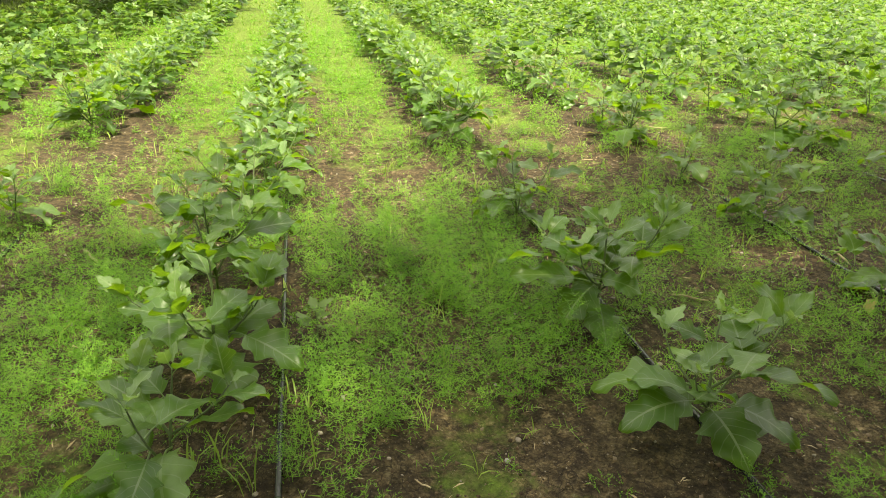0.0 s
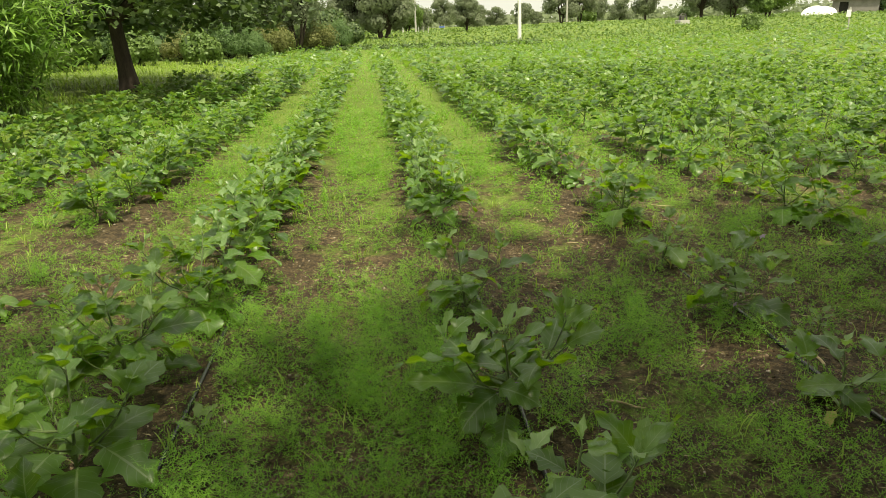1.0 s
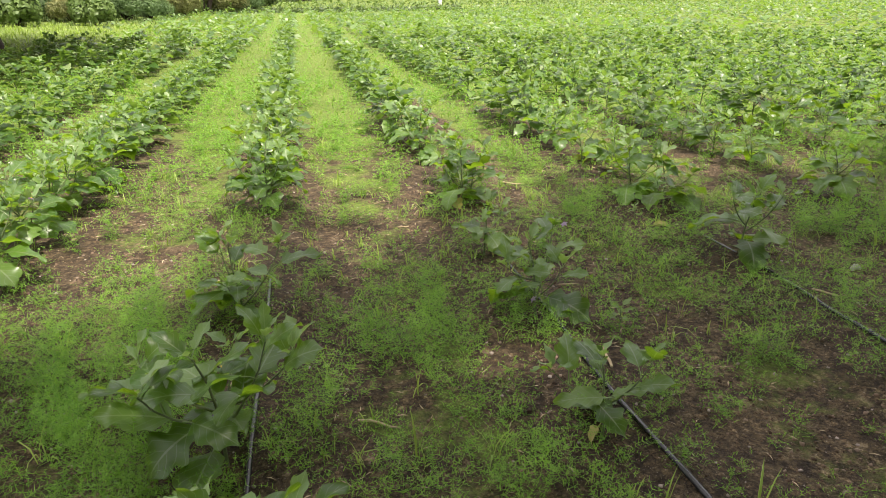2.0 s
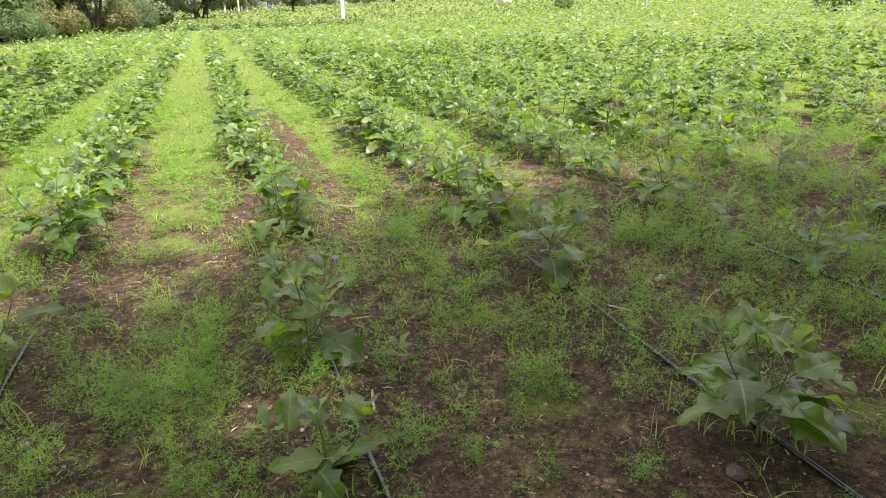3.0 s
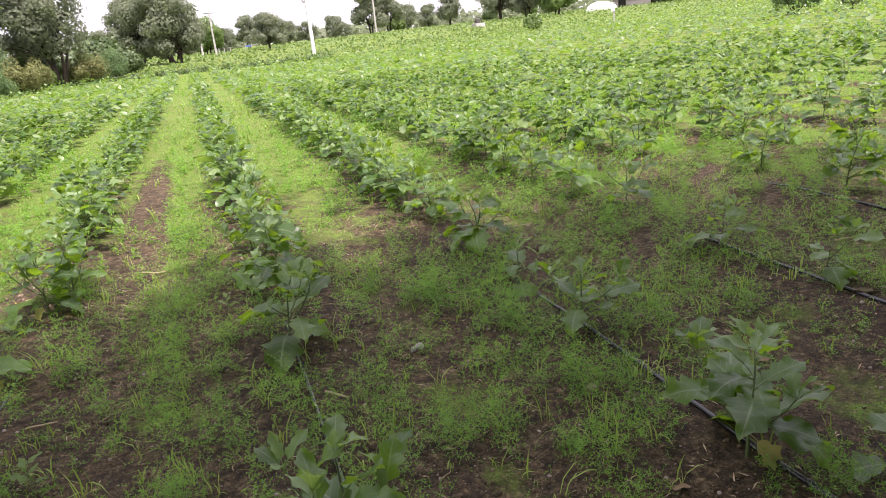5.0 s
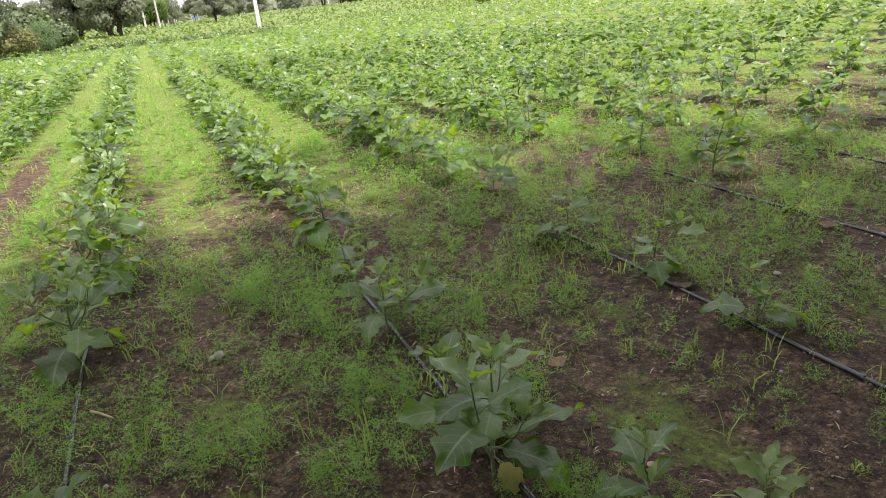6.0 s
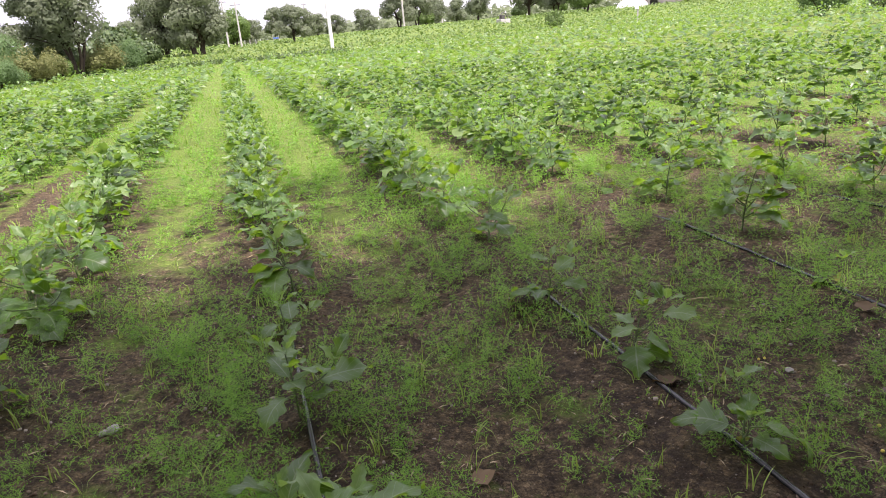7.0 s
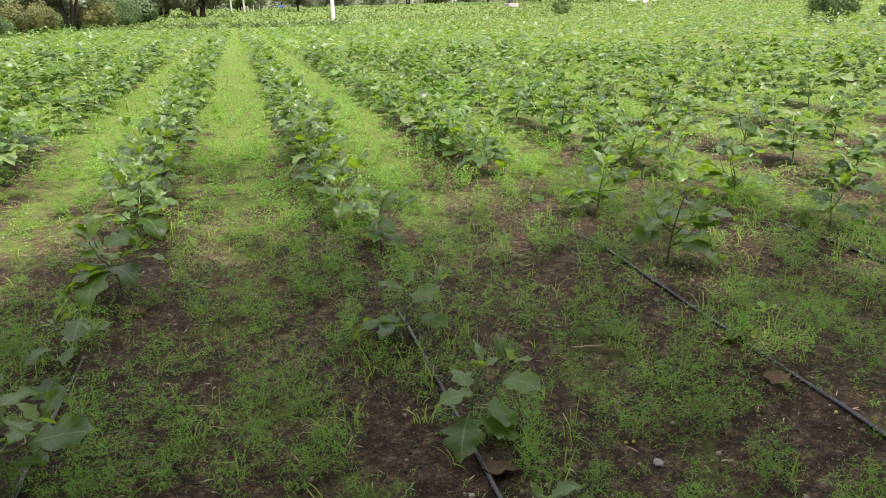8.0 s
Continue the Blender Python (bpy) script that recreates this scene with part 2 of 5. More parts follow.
    cover = mathn(nodes, links, "MULTIPLY", gm.outputs[0], mathn(nodes, links, "ADD", 0.45, mathn(nodes, links, "MULTIPLY", gfine, 0.6), True), True)
    col = mix(nodes, links, cover, col, gcol)
    links.new(col, bsdf.inputs["Base Color"])
    bsdf.inputs["Roughness"].default_value = 0.88
    bsdf.inputs["Specular IOR Level"].default_value = 0.25
    bp = nodes.new("ShaderNodeBump")
    bp.inputs["Distance"].default_value, bp.inputs["Strength"].default_value = 0.035, 1.0
    h = mathn(nodes, links, "SUBTRACT", mathn(nodes, links, "ADD", mathn(nodes, links, "SUBTRACT", f, mathn(nodes, links, "MULTIPLY", vk.outputs["Distance"], 0.35)), mathn(nodes, links, "MULTIPLY", grit, 0.15)), mathn(nodes, links, "MULTIPLY", crack, 0.5))
    links.new(h, bp.inputs["Height"])
    links.new(bp.outputs[0], bsdf.inputs["Normal"])
    return m


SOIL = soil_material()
LEAF = plant_material("eggplant_leaf", (0.018, 0.064, 0.008), (0.084, 0.180, 0.028), (0.36, 0.60, 0.02), 0.40, 0.36, 0.60, "object", 1.2, True, (0.16, 0.26, 0.070), 0.80, 0.0)
YOUNG_LEAF = plant_material("young_eggplant_leaf", (0.09, 0.18, 0.05), (0.18, 0.28, 0.105), (0.38, 0.60, 0.08), 0.34, 0.45, 0.5, "object", 1.2, True, (0.21, 0.31, 0.14), 0.75, 0.10)
# farther rows: sunlit paleness and whitish sky glints put into the leaf colour
SUNLIT_LEAF_FAR = plant_material("eggplant_foliage_sunlit_tone", (0.017, 0.060, 0.008), (0.138, 0.245, 0.058), (0.32, 0.54, 0.05), 0.36, 0.38, 0.55, "island", 0.6, False, (0.33, 0.40, 0.21), 0.75, 0.05)
STEM = rough_material("eggplant_stem", (0.075, 0.12, 0.045), (0.16, 0.20, 0.085), 20, 0.6, 0.002)
WEED = plant_material("feathery_weed", (0.044, 0.145, 0.012), (0.275, 0.490, 0.072), (0.32, 0.66, 0.045), 0.46, 0.5, 0.4, "island", 6.5, False, None, 0.26)
GRASS = plant_material("grass_blade", (0.14, 0.24, 0.035), (0.32, 0.44, 0.09), (0.40, 0.56, 0.06), 0.35, 0.45, 0.4, "island", 1.0)
TREE_LEAF = plant_material("tree_leaf", (0.040, 0.075, 0.030), (0.13, 0.185, 0.075), (0.16, 0.25, 0.05), 0.25, 0.5, 0.4, "island", 0.5)
# far trees and woods: distance haze is put into this paler, greyer leaf colour
HAZED_LEAF = plant_material("haze_paled_tree_leaf", (0.175, 0.205, 0.140), (0.250, 0.285, 0.195), (0.28, 0.34, 0.18), 0.50, 0.65, 0.12, "island", 0.35, False, None, 0.18)
LIME_LEAF = plant_material("lime_leaf", (0.075, 0.135, 0.032), (0.165, 0.250, 0.072), (0.22, 0.34, 0.06), 0.3, 0.5, 0.4, "island", 0.5)
BAMBOO_LEAF = plant_material("narrow_leaf", (0.08, 0.18, 0.03), (0.23, 0.38, 0.07), (0.22, 0.40, 0.05), 0.35, 0.45, 0.5, "island", 0.7)
SCRUB_LEAF = plant_material("scrub_leaf", (0.11, 0.135, 0.05), (0.23, 0.245, 0.10), (0.28, 0.30, 0.08), 0.28, 0.6, 0.2, "island", 0.6)
BLUE_LEAF = plant_material("mesquite_leaf", (0.085, 0.145, 0.062), (0.175, 0.265, 0.115), (0.22, 0.36, 0.10), 0.34, 0.55, 0.2, "island", 0.6, False, None, 0.3)
YELLOW_LEAF = plant_material("yellow_leaf", (0.26, 0.25, 0.06), (0.42, 0.38, 0.13), (0.36, 0.36, 0.08), 0.2, 0.6, 0.3, "object", 30)
BROWN_LEAF = plant_material("dry_leaf", (0.085, 0.055, 0.030), (0.235, 0.165, 0.095), (0.3, 0.18, 0.06), 0.15, 0.7, 0.2, "object", 30)
# darkened so that deep crown shade on the trunk sits in the colour
BARK = rough_material("bark", (0.022, 0.017, 0.014), (0.085, 0.066, 0.052), 6, 0.9, 0.03, 0.2, 0, (1, 1, 0.25))
PIPE = rough_material("black_pipe", (0.008, 0.008, 0.010), (0.034, 0.034, 0.040), 9, 0.26, 0.001, 0.5)
STONE = rough_material("pebble", (0.18, 0.14, 0.115), (0.46, 0.40, 0.34), 18, 0.8, 0.004)
PALE_STONE = rough_material("pale_stone", (0.21, 0.20, 0.18), (0.46, 0.44, 0.40), 30, 0.8, 0.006)
PINK_STONE = rough_material("pink_stone", (0.34, 0.22, 0.19), (0.52, 0.38, 0.34), 30, 0.8, 0.006)
DARK_STONE = rough_material("dark_stone", (0.06, 0.045, 0.04), (0.16, 0.12, 0.105), 20, 0.85, 0.01)
STRAW = rough_material("straw", (0.30, 0.22, 0.12), (0.55, 0.45, 0.30), 25, 0.8, 0.002)
CONCRETE = rough_material("pole_concrete", (0.55, 0.55, 0.53), (0.78, 0.78, 0.75), 1.5, 0.8, 0.004)
GREY_WOOD = rough_material("grey_wood", (0.27, 0.265, 0.255), (0.45, 0.44, 0.42), 3, 0.85, 0.005, 0.2, 0, (1, 1, 0.2))
SHEET = rough_material("roof_sheet", (0.16, 0.13, 0.12), (0.30, 0.26, 0.24), 1.2, 0.6, 0.01, 0.4, 0.3)
HUT_WALL = rough_material("mud_wall", (0.15, 0.14, 0.137), (0.27, 0.25, 0.245), 1.0, 0.9, 0.02)
DARK = rough_material("dark_inside_shade", (0.012, 0.011, 0.010), (0.03, 0.028, 0.025), 3, 0.9, 0.005)
WHITE_SHEET = rough_material("white_sheet", (0.72, 0.73, 0.75), (0.86, 0.87, 0.88), 2, 0.5, 0.02)
BLUE_SHEET = rough_material("blue_sheet", (0.05, 0.09, 0.25), (0.09, 0.15, 0.36), 2, 0.5, 0.02)
IRON = rough_material("iron", (0.05, 0.05, 0.05), (0.14, 0.13, 0.12), 8, 0.6, 0.002, 0.5, 0.6)
PETAL = plant_material("petal", (0.38, 0.26, 0.5), (0.62, 0.5, 0.72), (0.6, 0.45, 0.7), 0.3, 0.6, 0.3, "object", 20)
POLLEN = rough_material("stamen", (0.6, 0.42, 0.03), (0.8, 0.6, 0.06), 30, 0.6, 0.001)
FRUIT = rough_material("yellow_berry", (0.55, 0.45, 0.05), (0.75, 0.65, 0.15), 25, 0.4, 0.001)


# ---- mesh tools ----
def raw_mesh(name, verts, faces, mat, smooth=False, uv=None):
    """A mesh from arrays of corners and of faces of one size."""
    verts, faces = np.asarray(verts, np.float32).reshape(-1, 3), np.asarray(faces, np.int32)
    me = bpy.data.meshes.new(name)
    me.vertices.add(len(verts))
    me.vertices.foreach_set("co", verts.ravel())
    n, k = faces.shape
    me.loops.add(n * k)
    me.loops.foreach_set("vertex_index", faces.ravel())
    me.polygons.add(n)
    me.polygons.foreach_set("loop_start", np.arange(0, n * k, k, dtype=np.int32))
    me.polygons.foreach_set("loop_total", np.full(n, k, np.int32))
    if smooth:
        me.polygons.foreach_set("use_smooth", np.ones(n, bool))
    me.materials.append(mat)
    me.update(calc_edges=True)
    if uv is not None:
        layer = me.uv_layers.new(name="UVMap")
        layer.data.foreach_set("uv", np.asarray(uv, np.float32)[faces.ravel()].ravel())
    return me


def bm_mesh(name, bm, mat, smooth=False):
    me = bpy.data.meshes.new(name)
    bm.to_mesh(me)
    bm.free()
    me.materials.append(mat)
    if smooth:
        me.polygons.foreach_set("use_smooth", [True] * len(me.polygons))
    return me


def child(name, me, parent, label=""):
    ob = new(name, me)
    ob.parent = parent
    return tagged(ob, label)


def empty(name, m, label, category, group=""):
    ob = new(name)
    ob.empty_display_size = 0.1
    ob.matrix_world = m
    return tagged(ob, label, category, group)


class Tubes:
    """Gathers tapered tubes along lines, to become one mesh."""

    def __init__(self, sides=6):
        self.sides, self.v, self.f = sides, [], []

    def add(self, pts, radii):
        pts = [Vector(p) for p in pts]
        s, base = self.sides, len(self.v)
        for i, (p, r) in enumerate(zip(pts, radii)):
            d = (pts[min(i + 1, len(pts) - 1)] - pts[max(i - 1, 0)]).normalized()
            a = d.cross(Vector((0.31, 0.95, 0.05)) if abs(d.y) < 0.9 else Vector((1, 0, 0.1))).normalized()
            b = d.cross(a)
            for k in range(s):
                w = 2 * math.pi * k / s
                self.v.append(p + (a * math.cos(w) + b * math.sin(w)) * r)
        for i in range(len(pts) - 1):
            for k in range(s):
                k2 = (k + 1) % s
                self.f.append((base + i * s + k, base + i * s + k2, base + (i + 1) * s + k2, base + (i + 1) * s + k))

    def mesh(self, name, mat):
        return raw_mesh(name, [tuple(v) for v in self.v], self.f, mat, True)


def smoothstep(a, b, v):
    t = np.clip((v - a) / (b - a), 0, 1)
    return t * t * (3 - 2 * t)


# ---- ground ----
def land(x, y):
    """Large shape of the land: level near, a low bank at the field's end, rising slowly beyond."""
    x, y = np.asarray(x, float), np.asarray(y, float)
    z = np.interp(y, [-50, 46, 53, 60, 95, 130, 300, 3000], [0, 0, 0.3, 0.5, 1.2, 1.6, 2.4, 3.2])
    z = z + np.interp(x, [-200, -9, -4.6, -4.0, 10, 31, 70, 300], [0.4, 0.4, 0.22, 0, 0, 0.38, 1.05, 2.4])
    return z


def field_noise(x, y, s, o=0.0):
    return noise.noise(Vector((x * s + o, y * s - o, o)))


def ground_z(x, y):
    z = float(land(x, y))
    if y < 14:
        z += 0.022 * field_noise(x, y, 0.9) + 0.012 * field_noise(x, y, 3.1, 5) + 0.006 * field_noise(x, y, 9.0, 9)
        z += 0.018 * math.cos(2 * math.pi * x / 1.33)
    return z


def steps(a, b, d):
    return list(np.arange(a, b, d))


def build_ground():
    xs = [-3000, -900, -400, -200, -100, -60, -40, -28, -20, -14] + steps(-10, -3, 0.5) + steps(-3, 11, 0.08) + steps(11, 24, 0.5) + steps(24, 60, 2.5) + [70, 85, 100, 130, 180, 300, 600, 1200, 3000]
    ys = [-3000, -900, -300, -100, -40, -20, -10, -6, -3, -1.5] + steps(-0.5, 7, 0.08) + steps(7, 14, 0.2) + steps(14, 66, 1.5) + [70, 80, 90, 110, 130, 160, 200, 300, 500, 1000, 3000]
    verts = [(x, y, ground_z(x, y)) for y in ys for x in xs]
    n = len(xs)
    idx = np.arange(len(xs) * len(ys)).reshape(len(ys), n)
    faces = np.stack([idx[:-1, :-1], idx[:-1, 1:], idx[1:, 1:], idx[1:, :-1]], -1).reshape(-1, 4)
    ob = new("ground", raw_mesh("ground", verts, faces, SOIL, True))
    tagged(ob, "dark brown cracked soil with patches of green sward", "ground", kind="structure")


build_ground()
PITCH = 1.33  # metres from row to row


# ---- eggplant plants ----
def leaf_mesh(name, seed, across, along, mat, droop, width=0.70, fold=0.24):
    """One eggplant leaf, its blade 1 long, on a rising stalk: broad, with angular lobes, wavy, bending down towards the tip by droop radians."""
    r = random.Random(seed)
    ph, depth = r.uniform(0, 6), r.uniform(0.34, 0.50)
    shift = (r.uniform(0, 0.35), r.uniform(0, 0.35))
    v, uv, f = [], [], []
    y, z, back = 0.32, 0.02, r.uniform(-0.05, 0.05)
    for j in range(along + 1):
        t = j / along
        pitch = -0.12 - droop * t ** 1.3
        if j:
            y, z = y + math.cos(pitch) / along, z + math.sin(pitch) / along
        w = 0.5 * width * float(np.interp(t, [0, 0.04, 0.14, 0.34, 0.54, 0.74, 0.88, 1], [0.08, 0.42, 0.80, 1.12, 1.06, 0.72, 0.38, 0.0]))
        for i in range(across + 1):
            u = 2 * i / across - 1
            side = 1 if u > 0 else 0
            if along > 6:
                saw = (t * 3.3 + shift[side]) % 1.0
                lobe = saw / 0.62 if saw < 0.62 else (1 - saw) / 0.38
                k = 1 - depth * (1 - lobe) * abs(u)
            else:
                k = 1 + 0.16 * (1 if (j + side) % 2 else -1)
            x = u * w * k
            up = fold * abs(x) * (1 - 0.5 * t) + 0.055 * u * u * math.sin(t * 11 + ph + 2.4 * side) + 0.03 * math.sin(t * 6 + ph) * u
            v.append((x + back * t * t, y - math.sin(pitch) * up * 0.8 - 0.07 * abs(u) * max(0.0, 0.3 - t), z + math.cos(pitch) * up))
            uv.append((0.5 + 0.5 * u, t))
    k = across + 1
    for j in range(along):
        for i in range(across):
            a = j * k + i
            f.append((a, a + 1, a + k + 1, a + k))
    b = len(v)
    for yy, zz, q in ((0.0, -0.01, 1.2), (0.16, 0.022, 1.0), (0.36, 0.012, 0.8)):
        for dx, dz in ((-0.016, 0), (0.016, 0), (0, -0.024)):
            v.append((dx * q, yy, zz + dz * q))
            uv.append((0.5, 0.0))
    for n in range(2):
        for q in range(3):
            f.append((b + 3 * n + q, b + 3 * n + (q + 1) % 3, b + 3 * n + 3 + (q + 1) % 3, b + 3 * n + 3 + q))
    return raw_mesh(name, v, f, mat, True, uv)


# open blades, hanging old blades and downy young blades
NEAR_LEAVES = [leaf_mesh("leaf", s, 6, 16, LEAF, d, w) for s, d, w in ((1, 0.35, 0.70), (2, 0.55, 0.62), (3, 0.75, 0.74), (4, 0.45, 0.66), (5, 0.9, 0.72), (6, 0.6, 0.78), (7, 0.3, 0.60), (8, 0.7, 0.68))]
OLD_LEAVES = [leaf_mesh("leaf", s, 6, 16, LEAF, d, w, 0.1) for s, d, w in ((21, 1.0, 0.86), (22, 1.25, 0.80), (23, 1.4, 0.74), (24, 0.8, 0.9))]
YOUNG_LEAVES = [leaf_mesh("leaf", s, 4, 12, YOUNG_LEAF, d, w, 0.5) for s, d, w in ((31, 0.2, 0.56), (32, 0.35, 0.52), (33, 0.5, 0.60), (34, 0.1, 0.50))]
TIRED_LEAVES = [leaf_mesh("leaf", s, 4, 12, YELLOW_LEAF, d) for s, d in ((11, 0.9), (12, 0.7))]


def plant_frame(r, high, spread, dense=1.0):
    """Branch lines of one plant and the places of its leaves: (place, outward turn, lift, length, age)."""
    lines, leaves = [], []
    lean = Vector((r.uniform(-0.16, 0.16), r.uniform(-0.16, 0.16), 0)) * high
    rad = 0.0038 + 0.0065 * high
    top = high * 0.80
    trunk = [lean * (q * q) + Vector((r.uniform(-0.006, 0.006), r.uniform(-0.006, 0.006), top * q - 0.02 * (q == 0))) for q in (0, 0.25, 0.5, 0.75, 1.0)]
    full = high > 0.41
    big = (0.150 if full else 0.130) + 0.09 * min(high, 0.6)
    axes = [(trunk, rad)]
    count = 0 if high < 0.24 else 1 if high < 0.33 else 2 if high < 0.40 else round(2.2 + 3.6 * (high - 0.4) / 0.2 * dense)
    turn0 = r.uniform(0, 6.28)
    for b in range(count):
        az = turn0 + b * 6.283 / count + r.uniform(-0.45, 0.45)
        q = r.uniform(0.20, 0.55)
        p0 = trunk[int(q * 4)].lerp(trunk[int(q * 4) + 1], q * 4 % 1)
        out = spread * r.uniform(0.55, 1.0)
        tip = p0 + Vector((math.cos(az) * out, math.sin(az) * out, max(0.05, high * r.uniform(0.52, 0.92) - p0.z)))
        mid = p0.lerp(tip, 0.5) + Vector((math.cos(az), math.sin(az), -0.5)) * out * 0.22
        axes.append(([p0 * (1 - t) ** 2 + mid * 2 * t * (1 - t) + tip * t * t for t in (0, 0.25, 0.5, 0.75, 1)], rad * 0.68))
    for a, (pts, thick) in enumerate(axes):
        lines.append((pts, [thick * (1 - 0.15 * i) for i in range(5)]))
        length = sum((pts[i + 1] - pts[i]).length for i in range(4))
        n = max(3, round(length * (0.72 if a == 0 else 1.0) / (0.070 if full else 0.062)))
        turn = r.uniform(0, 6.28)
        for i in range(n):
            t = 0.24 + 0.72 * i / (n - 1)
            place = pts[min(int(t * 4), 3)].lerp(pts[min(int(t * 4), 3) + 1], t * 4 - min(int(t * 4), 3))
            turn += 2.4 + r.uniform(-0.5, 0.5)
            lift = 10 + 46 * t ** 1.5 + r.uniform(-18, 18)
            leaves.append((place, turn, lift, big * (1.12 - 0.58 * t ** 2) * r.uniform(0.75, 1.15), "open"))
        for q in range(3):
            leaves.append((pts[-1], turn + 2.1 * q + r.uniform(-0.4, 0.4), r.uniform(38, 74), big * r.uniform(0.26, 0.55), "young"))
    for i in range(1 if high < 0.3 else 2 if high < 0.42 else 3):
        leaves.append((trunk[0].lerp(trunk[2], r.uniform(0.45, 0.9)), r.uniform(0, 6.28), r.uniform(-6, 22), big * r.uniform(1.0, 1.3), "old"))
    return lines, leaves


def leaf_pose(place, turn, lift, size, r):
    return Matrix.Translation(place) @ pose(0, 0, 0, 0, 0, math.degrees(turn) - 90) @ pose(0, 0, 0, lift + r.uniform(-8, 8), r.uniform(-24, 24), 0) @ Matrix.Scale(size, 4)


def flower(parent, place, r):
    """A five-petalled mauve flower with its yellow middle."""
    v, f = [(0, 0, 0)], []
    for k in range(10):
        rr = 0.020 if k % 2 == 0 else 0.011
        v.append((rr * math.cos(k * math.pi / 5), rr * math.sin(k * math.pi / 5), 0.004 if k % 2 else 0.001))
    for k in range(10):
        f.append((0, 1 + k, 1 + (k + 1) % 10))
    fl = child("flower", raw_mesh("flower", v, f, PETAL), parent, "pale mauve five-pointed flower")
    fl.matrix_local = Matrix.Translation(place) @ pose(0, 0, 0, r.uniform(30, 80), 0, r.uniform(150, 260))
    t = Tubes(5)
    t.add([(0, 0, 0.001), (0, 0, 0.012)], [0.004, 0.002])
    child("stamens", t.mesh("stamens", POLLEN), fl, "yellow stamens")


def near_plant(x, y, high, spread, seed, flowers=0, tired=0, label="leafy green eggplant plant growing beside its drip pipe"):
    r = random.Random(seed)
    root = empty("eggplant_plant", pose(x, y, ground_z(x, y), 0, 0, 0), label, "eggplant plant", "eggplant rows")
    lines, leaves = plant_frame(r, high, spread)
    t = Tubes(6)
    for pts, radii in lines:
        t.add(pts, radii)
    child("stem", t.mesh("stem", STEM), root)
    for i, (place, turn, lift, size, age) in enumerate(leaves):
        worn = i < tired
        me = r.choice(TIRED_LEAVES if worn else {"open": NEAR_LEAVES, "old": OLD_LEAVES, "young": YOUNG_LEAVES}[age])
        ob = child("leaf", me, root, "yellowed leaf" if worn else "downy pale young leaf" if age == "young" else "")
        ob.matrix_local = leaf_pose(place, turn, -40 if worn else lift, size * (0.6 if worn else 1), r)
    for i in range(flowers):
        place = r.choice(leaves[len(leaves) // 3:])[0] + Vector((r.uniform(-0.05, 0.05), -0.04, 0.03))
        flower(root, place, r)
    return root


# for each row of the walked part of the field: place and height of each plant
NEAR = {
    -1: [(-1.37, 3.44, 0.36), (-1.50, 5.50, 0.56), (-1.42, 6.15, 0.50), (-1.33, 6.62, 0.56)],
    0: [(-0.28, 1.31, 0.46), (-0.21, 1.84, 0.57), (-0.27, 2.50, 0.58), (-0.16, 3.23, 0.50), (-0.10, 3.72, 0.52), (-0.07, 4.32, 0.53), (-0.06, 4.75, 0.50), (-0.06, 5.17, 0.54), (-0.04, 5.70, 0.55), (-0.02, 6.25, 0.55)],
    1: [(1.29, 1.23, 0.51), (1.28, 2.0, 0.56), (1.26, 3.05, 0.45), (1.32, 4.85, 0.58), (1.33, 5.45, 0.52), (1.32, 6.05, 0.50), (1.34, 6.45, 0.46)],
    2: [(2.53, 1.88, 0.38), (2.60, 2.77, 0.45), (2.58, 3.62, 0.38), (2.69, 4.58, 0.50), (2.80, 4.80, 0.36), (2.74, 5.22, 0.38), (2.72, 6.01, 0.38), (2.69, 6.45, 0.48)],
    3: [(3.94, 1.63, 0.50), (3.98, 3.24, 0.47), (4.06, 4.22, 0.45), (3.95, 4.52, 0.46), (4.08, 5.08, 0.42), (4.05, 5.66, 0.43), (4.02, 6.3, 0.48)],
    4: [(5.27, 1.62, 0.50), (5.30, 2.70, 0.37), (5.31, 3.37, 0.27), (5.40, 4.15, 0.43), (5.38, 5.12, 0.42), (5.32, 5.6, 0.44), (5.27, 6.06, 0.48), (5.32, 6.5, 0.46)],
    5: [(6.68, 1.90, 0.31), (6.68, 2.57, 0.30), (6.64, 3.28, 0.32), (6.75, 4.42, 0.37), (6.62, 5.02, 0.42), (6.60, 5.7, 0.44), (6.58, 6.3, 0.48)],
    6: [(8.26, 3.78, 0.50), (8.30, 4.66, 0.46), (8.11, 5.29, 0.20), (8.00, 6.0, 0.42), (8.02, 6.5, 0.46)],
    7: [(9.62, 4.02, 0.42), (9.36, 4.60, 0.46), (9.44, 5.50, 0.44), (9.36, 6.0, 0.5)],
}
for k, row in NEAR.items():
    for i, (x, y, high) in enumerate(row):
        rr = random.Random(100 + 31 * k + i)
        near_plant(x, y, high, 0.13 + 0.16 * high + (0.03 if k < 2 else 0), 500 + 37 * k + i, 2 if (k, i) in ((0, 5), (1, 1), (2, 1)) else 0, 1 if rr.random() < 0.12 else 0)
near_plant(5.61, 1.33, 0.26, 0.14, 901, label="young green eggplant plant standing off its row")
near_plant(8.02, 2.80, 0.17, 0.12, 902, 0, 2, "wilted eggplant plant with yellowing leaves over a pipe")


